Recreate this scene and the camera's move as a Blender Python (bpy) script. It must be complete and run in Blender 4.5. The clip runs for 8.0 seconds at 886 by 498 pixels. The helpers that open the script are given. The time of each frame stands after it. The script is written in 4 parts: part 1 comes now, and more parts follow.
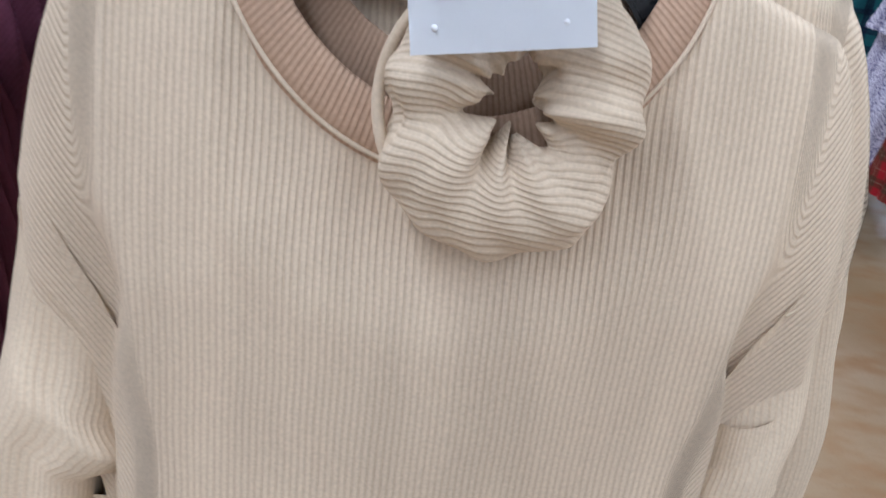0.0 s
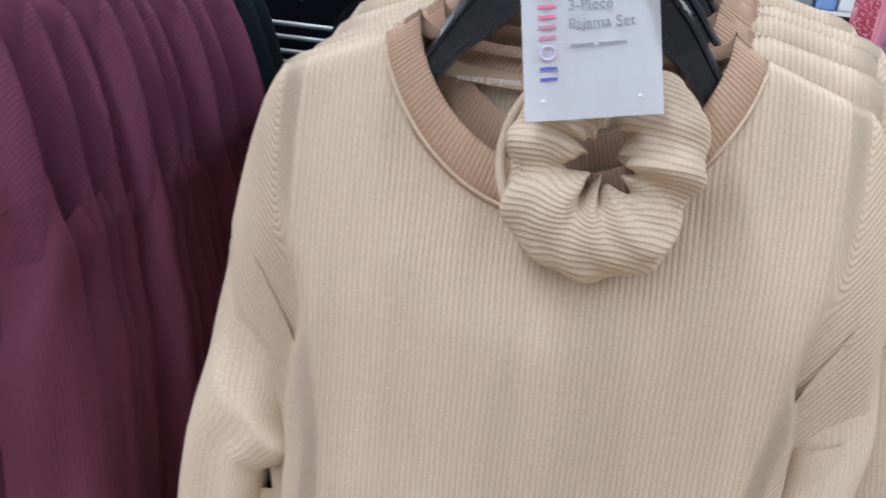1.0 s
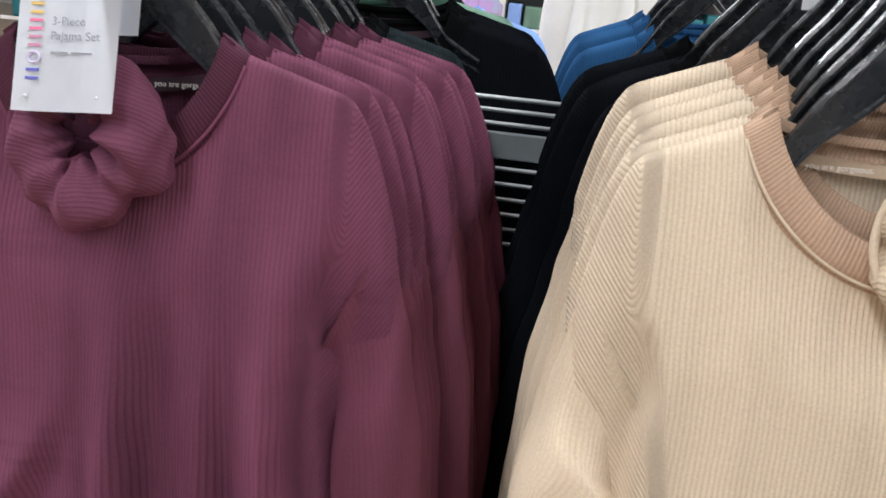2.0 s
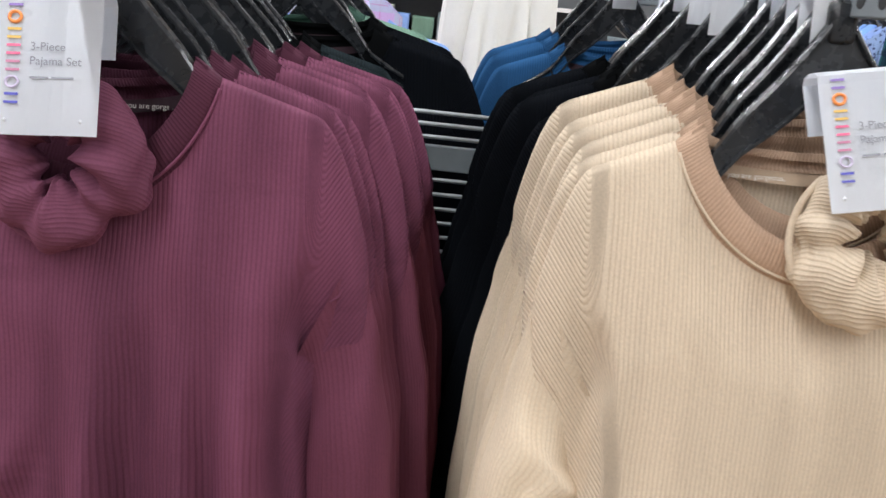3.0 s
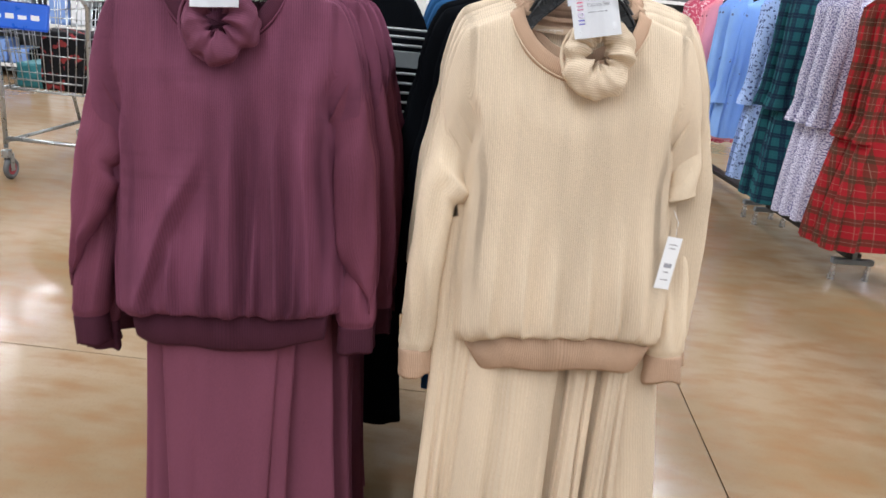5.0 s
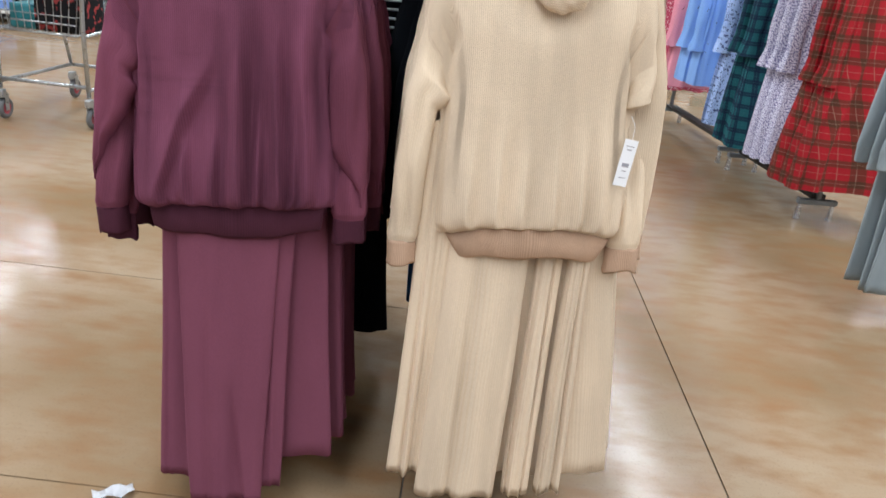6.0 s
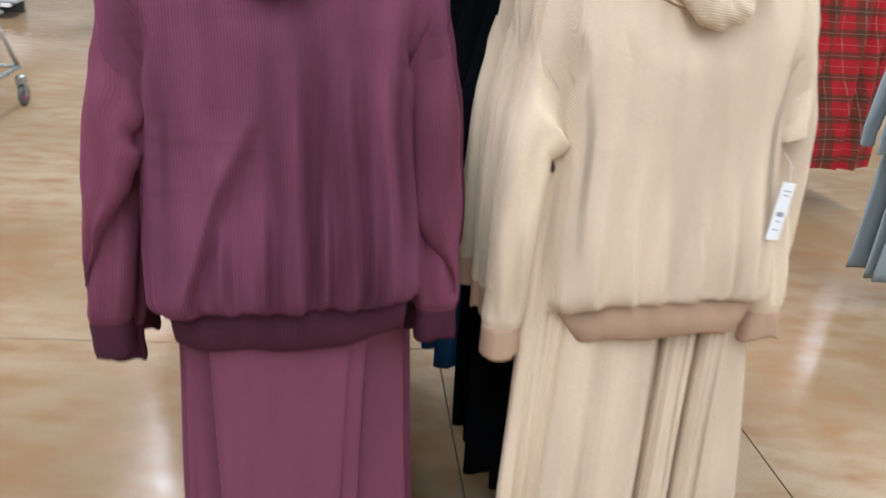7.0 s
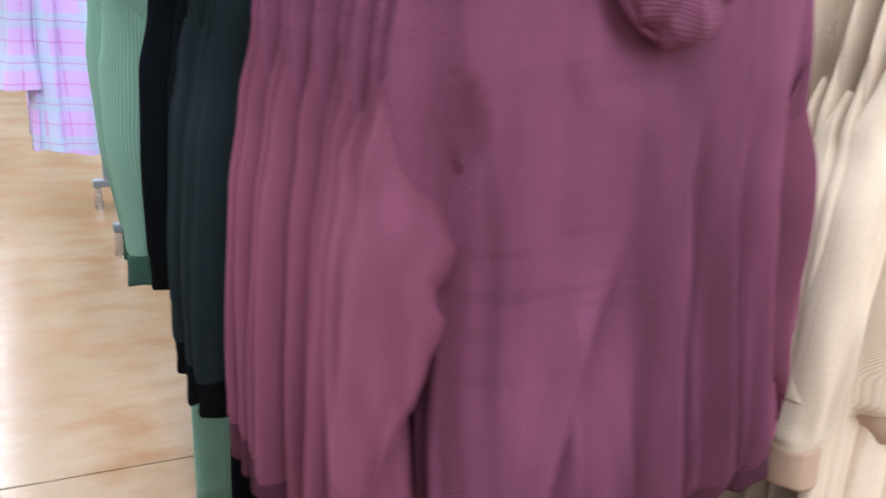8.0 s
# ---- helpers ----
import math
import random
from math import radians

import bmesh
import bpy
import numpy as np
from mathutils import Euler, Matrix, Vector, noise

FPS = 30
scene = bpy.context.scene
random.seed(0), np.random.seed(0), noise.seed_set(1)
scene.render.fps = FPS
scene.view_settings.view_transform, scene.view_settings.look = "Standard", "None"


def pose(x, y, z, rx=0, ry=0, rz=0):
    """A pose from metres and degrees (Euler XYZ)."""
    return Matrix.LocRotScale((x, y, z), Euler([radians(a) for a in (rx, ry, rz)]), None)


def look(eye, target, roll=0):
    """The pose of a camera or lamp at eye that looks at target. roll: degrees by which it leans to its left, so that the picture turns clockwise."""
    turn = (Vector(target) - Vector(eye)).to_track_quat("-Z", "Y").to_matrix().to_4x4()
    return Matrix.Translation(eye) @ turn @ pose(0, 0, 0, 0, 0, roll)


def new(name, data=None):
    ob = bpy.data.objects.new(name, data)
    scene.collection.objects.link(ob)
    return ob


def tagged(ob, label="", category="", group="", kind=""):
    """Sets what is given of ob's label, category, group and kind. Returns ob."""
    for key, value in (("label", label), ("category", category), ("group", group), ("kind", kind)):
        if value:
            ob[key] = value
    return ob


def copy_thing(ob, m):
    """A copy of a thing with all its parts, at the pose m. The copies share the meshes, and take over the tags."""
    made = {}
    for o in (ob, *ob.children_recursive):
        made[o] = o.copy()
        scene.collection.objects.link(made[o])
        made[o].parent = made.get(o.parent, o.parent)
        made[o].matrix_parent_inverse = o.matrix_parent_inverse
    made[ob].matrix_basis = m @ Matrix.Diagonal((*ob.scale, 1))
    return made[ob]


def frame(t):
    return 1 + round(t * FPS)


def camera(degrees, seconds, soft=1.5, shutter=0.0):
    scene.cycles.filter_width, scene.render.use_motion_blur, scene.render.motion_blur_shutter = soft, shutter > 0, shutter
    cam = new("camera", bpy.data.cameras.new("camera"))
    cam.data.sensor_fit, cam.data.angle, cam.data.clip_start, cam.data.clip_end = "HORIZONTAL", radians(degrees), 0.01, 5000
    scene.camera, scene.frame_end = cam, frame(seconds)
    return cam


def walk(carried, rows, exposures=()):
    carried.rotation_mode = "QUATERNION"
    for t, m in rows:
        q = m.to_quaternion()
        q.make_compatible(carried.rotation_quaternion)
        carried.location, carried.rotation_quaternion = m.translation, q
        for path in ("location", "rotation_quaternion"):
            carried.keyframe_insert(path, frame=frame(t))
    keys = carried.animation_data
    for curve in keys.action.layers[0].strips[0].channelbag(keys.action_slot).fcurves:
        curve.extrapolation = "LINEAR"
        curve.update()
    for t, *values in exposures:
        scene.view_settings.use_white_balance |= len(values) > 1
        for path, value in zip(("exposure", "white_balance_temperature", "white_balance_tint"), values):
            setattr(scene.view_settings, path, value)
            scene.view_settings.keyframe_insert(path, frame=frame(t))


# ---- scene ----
cam = camera(58.7, 8.0, 1.5, 0.4)
METRES, EYE, TILT, LEAN, TURN = 3.3, 1.52, -30.0, -8.5, 0.0
ROWS = [
    (0.0, 0.0, 0.0, 0.0, 0.0, 0.0, 0.0),
    (0.5, 0.0036, -0.0196, -0.0098, 4.23, 5.85, -0.34),
    (1.0, 0.0023, -0.0383, -0.0207, 8.27, 8.52, -1.67),
    (1.5, -0.0421, -0.0573, -0.0217, 10.62, 10.37, -2.18),
    (3.0, -0.1039, -0.0855, -0.0193, 0.83, 11.98, 2.23),
    (3.5, -0.0835, -0.1457, -0.0774, 0.17, 11.37, 2.36),
    (4.0, -0.0734, -0.2043, -0.1129, 0.1, 11.17, 3.1),
    (4.5, -0.0957, -0.2506, -0.1352, -0.22, 11.36, 3.82),
    (6.0, -0.0992, -0.3543, -0.2213, -1.6, 8.12, 3.88),
    (6.5, -0.1505, -0.3015, -0.1899, -3.77, 5.75, 5.59),
    (7.0, -0.2111, -0.2204, -0.1188, -9.39, 4.53, 8.81),
    (7.5, -0.2812, -0.1134, -0.0545, -16.5, 2.9, 12.25),
    (8.0, -0.3649, -0.0421, -0.0047, -25.17, -0.55, 16.17),
]
walk(cam, [(t, pose(0, 0, EYE, TILT, LEAN, TURN) @ pose(METRES * x, METRES * y, METRES * z, 90 + pitch, roll, yaw)) for t, x, y, z, yaw, pitch, roll in ROWS],
     exposures=[(0.0, -0.32, 5400, 10), (1.0, -0.28, 5600, 10), (1.5, 0.0, 6150, 10), (3.0, 0.0, 6150, 10), (4.5, 0.08, 6150, 10), (6.0, 0.14, 5950, 8), (7.0, 0.20, 5800, 8), (8.0, 0.53, 5600, 10)])

# ---- world and light ----
world = bpy.data.worlds.new("store_air")
scene.world = world
world.use_nodes = True
world.node_tree.nodes["Background"].inputs["Color"].default_value = (0.80, 0.90, 1.0, 1)
world.node_tree.nodes["Background"].inputs["Strength"].default_value = 0.25

CEILING = 5.0
STRIPS = (-6.75, -1.65, 3.45, 8.55)


def strip_lamp(x):
    lamp = bpy.data.lights.new("strip_lamp", "AREA")
    lamp.shape, lamp.size, lamp.size_y = "RECTANGLE", 0.16, 22.0
    lamp.energy, lamp.color = 760.0, (1.0, 0.985, 0.97)
    new("strip_lamp", lamp).matrix_world = look((x, 3.0, CEILING - 0.16), (x, 3.0, 0))


for sx in STRIPS:
    strip_lamp(sx)


# ---- materials ----
def nodes_of(name):
    m = bpy.data.materials.new(name)
    m.use_nodes = True
    t = m.node_tree
    return m, t, t.nodes["Principled BSDF"]


def node(t, kind, **values):
    n = t.nodes.new(kind)
    for k, v in values.items():
        n.inputs[k].default_value = v
    return n


def math_node(t, op, a, b=0.0):
    n = t.nodes.new("ShaderNodeMath")
    n.operation = op
    for i, v in enumerate((a, b)):
        if isinstance(v, (int, float)):
            n.inputs[i].default_value = v
        else:
            t.links.new(v, n.inputs[i])
    return n.outputs[0]


def mix_colour(t, factor, a, b, blend="MIX"):
    n = t.nodes.new("ShaderNodeMix")
    n.data_type, n.blend_type = "RGBA", blend
    for i, v in ((0, factor), (6, a), (7, b)):
        if isinstance(v, (int, float)):
            n.inputs[i].default_value = v
        elif isinstance(v, tuple):
            n.inputs[i].default_value = (*v, 1)
        else:
            t.links.new(v, n.inputs[i])
    return n.outputs[2]


def spread(t, value, lo, hi, to_lo=0.0, to_hi=1.0):
    n = node(t, "ShaderNodeMapRange", **{"From Min": lo, "From Max": hi, "To Min": to_lo, "To Max": to_hi})
    t.links.new(value, n.inputs["Value"])
    return n.outputs[0]


def noise_at(t, coords, scale, detail=3.0, stretch=(1, 1, 1)):
    mp = node(t, "ShaderNodeMapping", Scale=stretch)
    t.links.new(coords, mp.inputs["Vector"])
    n = node(t, "ShaderNodeTexNoise", Scale=scale, Detail=detail)
    t.links.new(mp.outputs[0], n.inputs["Vector"])
    return n.outputs["Fac"]


def scaled(c, k):
    return tuple(min(1.0, v * k) for v in c)


def cloth(name, colour, rib=0.0, depth=0.0, groove_shade=0.75, sheen=0.35, rough=0.9, nap=0.16, pattern=None, brush=0.0, spec=0.15):
    """Knit or velour: ribs run along the UV map's second axis, which is in metres."""
    m, t, b = nodes_of(name)
    tc = t.nodes.new("ShaderNodeTexCoord")
    uv, ob = tc.outputs["UV"], tc.outputs["Object"]
    rand = t.nodes.new("ShaderNodeObjectInfo").outputs["Random"]
    sep = t.nodes.new("ShaderNodeSeparateXYZ")
    t.links.new(uv, sep.inputs[0])
    big = noise_at(t, ob, 7.0, 3.0, (1, 1, 0.5))
    fine = noise_at(t, ob, 420.0, 2.0)
    streak = noise_at(t, ob, 26.0, 2.0, (1, 1, 0.16))
    shade = math_node(t, "ADD", math_node(t, "MULTIPLY", spread(t, big, 0.3, 0.7, -1, 1), nap), math_node(t, "MULTIPLY", spread(t, streak, 0.3, 0.7, -1, 1), nap * 0.45))
    shade = math_node(t, "ADD", shade, math_node(t, "MULTIPLY", spread(t, rand, 0, 1, -1, 1), 0.05))
    shade = math_node(t, "ADD", shade, math_node(t, "MULTIPLY", spread(t, fine, 0.3, 0.7, -1, 1), 0.10))
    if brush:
        # Random brush marks, with velour sheen and light fold streaks painted into the colour.
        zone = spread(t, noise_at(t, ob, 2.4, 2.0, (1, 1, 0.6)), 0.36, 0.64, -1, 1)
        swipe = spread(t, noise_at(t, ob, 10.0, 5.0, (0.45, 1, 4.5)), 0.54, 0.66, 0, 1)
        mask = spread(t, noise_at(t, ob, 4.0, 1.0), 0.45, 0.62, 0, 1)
        sheen_streak = spread(t, noise_at(t, ob, 15.0, 3.0, (1, 1, 0.13)), 0.38, 0.62, -1, 1)
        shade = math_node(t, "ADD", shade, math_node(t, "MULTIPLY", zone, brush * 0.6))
        shade = math_node(t, "ADD", shade, math_node(t, "MULTIPLY", sheen_streak, 0.07 + brush * 0.24))
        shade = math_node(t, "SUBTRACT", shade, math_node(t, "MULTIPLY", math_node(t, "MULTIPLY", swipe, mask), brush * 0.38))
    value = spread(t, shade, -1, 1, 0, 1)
    base = pattern(t, sep, colour) if pattern else colour
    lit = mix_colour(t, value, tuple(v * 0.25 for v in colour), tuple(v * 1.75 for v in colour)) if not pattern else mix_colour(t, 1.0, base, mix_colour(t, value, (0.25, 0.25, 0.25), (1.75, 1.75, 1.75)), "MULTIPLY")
    height = math_node(t, "MULTIPLY", fine, 0.12)
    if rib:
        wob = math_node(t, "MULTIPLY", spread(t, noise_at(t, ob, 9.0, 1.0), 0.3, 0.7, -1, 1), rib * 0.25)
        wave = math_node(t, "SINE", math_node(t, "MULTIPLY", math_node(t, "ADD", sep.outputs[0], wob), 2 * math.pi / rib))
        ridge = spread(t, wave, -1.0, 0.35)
        # Shade between the ribs is painted in: the groove colour is multiplied darker.
        lit = mix_colour(t, ridge, mix_colour(t, 1.0, lit, (groove_shade, groove_shade * 0.97, groove_shade * 0.94), "MULTIPLY"), lit)
        height = math_node(t, "ADD", height, ridge)
    t.links.new(lit, b.inputs["Base Color"])
    b.inputs["Roughness"].default_value = rough
    b.inputs["Specular IOR Level"].default_value = spec
    b.inputs["Sheen Weight"].default_value = sheen
    b.inputs["Sheen Roughness"].default_value = 0.45
    b.inputs["Sheen Tint"].default_value = (*scaled(colour, 1.6), 1)
    bump = node(t, "ShaderNodeBump", Strength=1.0 if depth else 0.4, Distance=depth or 0.0006)
    t.links.new(height, bump.inputs["Height"])
    t.links.new(bump.outputs[0], b.inputs["Normal"])
    return m


def plaid(line, dark, light, size, weight=0.5):
    """Woven checks of the given size: dark bands both ways and thin light lines."""
    def make(t, sep, colour):
        out = colour
        for axis in (0, 1):
            p = math_node(t, "FRACT", math_node(t, "MULTIPLY", sep.outputs[axis], 1 / size))
            band = math_node(t, "LESS_THAN", p, 0.36)
            out = mix_colour(t, math_node(t, "MULTIPLY", band, weight), out, dark)
            for at in (0.18, 0.68):
                thin = math_node(t, "LESS_THAN", math_node(t, "ABSOLUTE", math_node(t, "SUBTRACT", p, at)), line)
                out = mix_colour(t, math_node(t, "MULTIPLY", thin, 0.38), out, light)
        return out
    return make


def blossom(dots, size, lo=0.5, hi=0.56):
    """A small scattered print of the second colour."""
    def make(t, sep, colour):
        v = t.nodes.new("ShaderNodeCombineXYZ")
        t.links.new(sep.outputs[0], v.inputs[0])
        t.links.new(sep.outputs[1], v.inputs[1])
        n = noise_at(t, v.outputs[0], 1 / size, 2.0)
        return mix_colour(t, spread(t, n, lo, hi), colour, dots)
    return make


def plain(name, colour, rough=0.5, metal=0.0, wear=0.12, scale=30.0, bump=0.0):
    m, t, b = nodes_of(name)
    ob = t.nodes.new("ShaderNodeTexCoord").outputs["Object"]
    n = noise_at(t, ob, scale, 4.0)
    big = noise_at(t, ob, scale * 0.12, 3.0)
    v = math_node(t, "ADD", math_node(t, "MULTIPLY", n, 0.5), math_node(t, "MULTIPLY", big, 0.5))
    t.links.new(mix_colour(t, spread(t, v, 0.35, 0.65), scaled(colour, 1 - wear), scaled(colour, 1 + wear)), b.inputs["Base Color"])
    t.links.new(spread(t, n, 0.3, 0.7, max(0.03, rough - 0.1), min(1, rough + 0.1)), b.inputs["Roughness"])
    b.inputs["Metallic"].default_value = metal
    if bump:
        bp = node(t, "ShaderNodeBump", Strength=0.5, Distance=bump)
        t.links.new(n, bp.inputs["Height"])
        t.links.new(bp.outputs[0], b.inputs["Normal"])
    return m


def floor_material():
    """Stained and polished concrete: brown and ochre clouds, fine speckle, a clear sealed gloss."""
    m, t, b = nodes_of("polished_concrete")
    ob = t.nodes.new("ShaderNodeTexCoord").outputs["Object"]
    cloud = noise_at(t, ob, 0.9, 6.0)
    mottle = noise_at(t, ob, 4.5, 6.0, (1.0, 2.2, 1))
    speck = noise_at(t, ob, 120.0, 3.0)
    c = mix_colour(t, spread(t, cloud, 0.35, 0.65), (0.216, 0.145, 0.077), (0.328, 0.254, 0.174))
    c = mix_colour(t, spread(t, mottle, 0.42, 0.72, 0, 0.85), c, (0.230, 0.128, 0.058))
    c = mix_colour(t, spread(t, speck, 0.55, 0.75, 0, 0.3), c, (0.14, 0.09, 0.06))
    t.links.new(c, b.inputs["Base Color"])
    t.links.new(spread(t, mottle, 0.3, 0.7, 0.11, 0.26), b.inputs["Roughness"])
    b.inputs["Specular IOR Level"].default_value = 0.19
    bp = node(t, "ShaderNodeBump", Strength=0.12, Distance=0.002)
    t.links.new(noise_at(t, ob, 6.0, 4.0), bp.inputs["Height"])
    t.links.new(bp.outputs[0], b.inputs["Normal"])
    return m


TAN = (0.628, 0.525, 0.402)
TAN_BAND = (0.490, 0.342, 0.245)
WINE = (0.156, 0.051, 0.085)
WINE_TOP = (0.130, 0.043, 0.077)
WINE_BAND = (0.062, 0.018, 0.034)
M = dict(
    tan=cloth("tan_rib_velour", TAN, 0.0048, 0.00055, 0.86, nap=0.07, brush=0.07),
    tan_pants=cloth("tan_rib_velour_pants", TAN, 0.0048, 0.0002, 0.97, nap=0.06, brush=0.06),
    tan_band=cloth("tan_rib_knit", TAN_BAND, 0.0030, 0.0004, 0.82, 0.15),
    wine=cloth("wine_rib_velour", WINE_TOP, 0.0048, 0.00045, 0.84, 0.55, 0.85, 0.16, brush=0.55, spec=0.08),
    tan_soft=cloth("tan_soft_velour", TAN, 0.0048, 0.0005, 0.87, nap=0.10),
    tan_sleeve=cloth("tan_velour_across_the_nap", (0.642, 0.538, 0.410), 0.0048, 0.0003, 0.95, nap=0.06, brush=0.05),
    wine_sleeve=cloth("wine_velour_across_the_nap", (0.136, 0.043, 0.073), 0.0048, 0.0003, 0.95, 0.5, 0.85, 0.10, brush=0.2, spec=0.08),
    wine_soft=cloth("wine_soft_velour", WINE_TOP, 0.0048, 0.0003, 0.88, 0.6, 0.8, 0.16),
    wine_pants=cloth("wine_velour_pants", WINE, 0.0, 0.0, 0.93, 0.5, 0.85, 0.08),
    wine_band=cloth("wine_rib_knit", WINE_BAND, 0.0030, 0.0003, 0.85, 0.2),
    slate=cloth("slate_velour", (0.012, 0.018, 0.021), 0.0048, 0.0005, 0.8, 0.10, spec=0.06),
    black=cloth("black_velour", (0.0035, 0.0045, 0.0065), 0.0048, 0.0005, 0.8, 0.03, spec=0.04),
    black_band=cloth("black_rib_knit", (0.003, 0.0035, 0.004), 0.003, 0.0003, 0.85, 0.03, spec=0.04),
    green=cloth("sage_green_velour", (0.17, 0.29, 0.225), 0.0048, 0.0004, 0.85, 0.3),
    green_band=cloth("dark_green_rib_knit", (0.035, 0.075, 0.058), 0.003, 0.0003, 0.85, 0.2),
    navy=cloth("blue_velour", (0.018, 0.075, 0.19), 0.0048, 0.0004, 0.85, 0.3),
    sky=cloth("light_blue_knit", (0.24, 0.38, 0.75), 0.0, 0.0, nap=0.1),
    white=cloth("white_plush", (0.80, 0.80, 0.76), 0.0, 0.0, nap=0.06),
    grey=cloth("grey_blue_jersey", (0.25, 0.30, 0.33), 0.0, 0.0, nap=0.1),
    red_plaid=cloth("red_plaid_flannel", (0.34, 0.016, 0.024), pattern=plaid(0.012, (0.035, 0.040, 0.022), (0.36, 0.27, 0.20), 0.118, 0.60), nap=0.1, sheen=0.1),
    teal_plaid=cloth("teal_plaid_flannel", (0.020, 0.105, 0.125), pattern=plaid(0.01, (0.010, 0.016, 0.045), (0.05, 0.16, 0.17), 0.085, 0.75), nap=0.1, sheen=0.1),
    lilac_print=cloth("lilac_floral_cotton", (0.68, 0.67, 0.80), pattern=blossom((0.16, 0.15, 0.30), 0.009, 0.47, 0.56), nap=0.08, sheen=0.1),
    blue_print=cloth("blue_floral_cotton", (0.38, 0.52, 0.85), pattern=blossom((0.07, 0.09, 0.25), 0.022, 0.56, 0.6), nap=0.08, sheen=0.1),
    sky_print=cloth("light_blue_printed_cotton", (0.24, 0.42, 0.82), pattern=blossom((0.08, 0.05, 0.10), 0.05, 0.70, 0.72), nap=0.08, sheen=0.1),
    pink=cloth("pink_printed_cotton", (0.78, 0.33, 0.42), pattern=blossom((0.12, 0.03, 0.05), 0.05, 0.70, 0.72), nap=0.08, sheen=0.1),
    rose_print=cloth("rose_printed_cotton", (0.50, 0.09, 0.16), pattern=blossom((0.75, 0.55, 0.6), 0.02, 0.54, 0.6), nap=0.08, sheen=0.1),
    lilac_plaid=cloth("lilac_plaid_flannel", (0.58, 0.40, 0.72), pattern=plaid(0.02, (0.40, 0.55, 0.66), (0.50, 0.10, 0.38), 0.13, 0.6), nap=0.08, sheen=0.1),
    hanger=plain("black_plastic", (0.014, 0.016, 0.019), 0.26, 0.0, 0.2, 60),
    chrome=plain("chromed_steel", (0.62, 0.63, 0.64), 0.22, 1.0, 0.06, 40),
    wire=plain("grey_coated_wire", (0.34, 0.37, 0.39), 0.42, 0.35, 0.1, 60),
    steel=plain("grey_painted_steel", (0.22, 0.25, 0.27), 0.42, 0.25, 0.1, 40),
    dark=plain("black_painted_steel", (0.012, 0.013, 0.014), 0.5, 0.0, 0.2, 40),
    card=plain("white_card", (0.80, 0.83, 0.88), 0.55, 0.0, 0.02, 30),
    ink=plain("grey_ink", (0.30, 0.31, 0.36), 0.7, 0.0, 0.05, 80),
    tape=plain("beige_woven_tape", (0.50, 0.38, 0.27), 0.8, 0.0, 0.08, 200),
    wine_tape=plain("dark_woven_tape", (0.03, 0.012, 0.02), 0.8, 0.0, 0.08, 200),
    white_ink=plain("white_woven_thread", (0.8, 0.78, 0.74), 0.8, 0.0, 0.04, 200),
    floor=floor_material(),
    joint=plain("joint_filler", (0.085, 0.075, 0.068), 0.7, 0.0, 0.2, 60),
    paint=plain("white_wall_paint", (0.52, 0.53, 0.53), 0.8, 0.0, 0.04, 3, 0.001),
    shelf=plain("grey_shelf_enamel", (0.10, 0.105, 0.11), 0.45, 0.0, 0.1, 20),
    cartwire=plain("zinc_plated_wire", (0.42, 0.45, 0.47), 0.33, 0.8, 0.12, 50),
    blue=plain("blue_plastic", (0.015, 0.11, 0.60), 0.35, 0.0, 0.08, 20),
    rubber=plain("grey_rubber", (0.10, 0.105, 0.11), 0.6, 0.0, 0.15, 60),
    hub=plain("red_hub_plastic", (0.35, 0.05, 0.07), 0.5, 0.0, 0.1, 60),
    bag=cloth("black_printed_bag", (0.012, 0.012, 0.014), pattern=blossom((0.30, 0.05, 0.05), 0.06, 0.58, 0.60), nap=0.05, sheen=0.0),
    teal=plain("teal_plastic", (0.02, 0.16, 0.19), 0.4, 0.0, 0.1, 20),
    fixture=plain("white_enamel", (0.78, 0.78, 0.78), 0.5, 0.0, 0.04, 10),
)
for key, c in (("ink_purple", (0.30, 0.20, 0.55)), ("ink_orange", (0.85, 0.30, 0.08)), ("ink_gold", (0.75, 0.50, 0.12)), ("ink_pink", (0.75, 0.16, 0.30)), ("ink_rose", (0.55, 0.22, 0.35)), ("ink_lilac", (0.62, 0.56, 0.74)), ("ink_blue", (0.10, 0.10, 0.48))):
    M[key] = plain(key, c, 0.6, 0.0, 0.05, 60)


# ---- mesh helpers ----
def part(name, bm, material, parent=None, label="", smooth=True):
    """Links a bmesh as one mesh object, under a thing or a part."""
    me = bpy.data.meshes.new(name)
    bm.normal_update()
    bm.to_mesh(me)
    bm.free()
    if smooth:
        me.polygons.foreach_set("use_smooth", [True] * len(me.polygons))
    me.materials.append(M[material])
    ob = new(name, me)
    ob.parent = parent
    return tagged(ob, label)


def thing(name, label, category, m=None, group="", kind=""):
    ob = new(name)
    ob.empty_display_size = 0.1
    if m is not None:
        ob.matrix_basis = m
    return tagged(ob, label, category, group, kind)


def box(bm, c, s, bevel=0.0, m=None):
    r = bmesh.ops.create_cube(bm, size=1.0)
    tm = Matrix.Translation(c) @ Matrix.Diagonal((*s, 1))
    bmesh.ops.transform(bm, matrix=(m or Matrix()) @ tm, verts=r["verts"])
    if bevel:
        es = list({e for v in r["verts"] for e in v.link_edges})
        bmesh.ops.bevel(bm, geom=es, offset=bevel, segments=2, affect="EDGES", profile=0.5)
    return bm


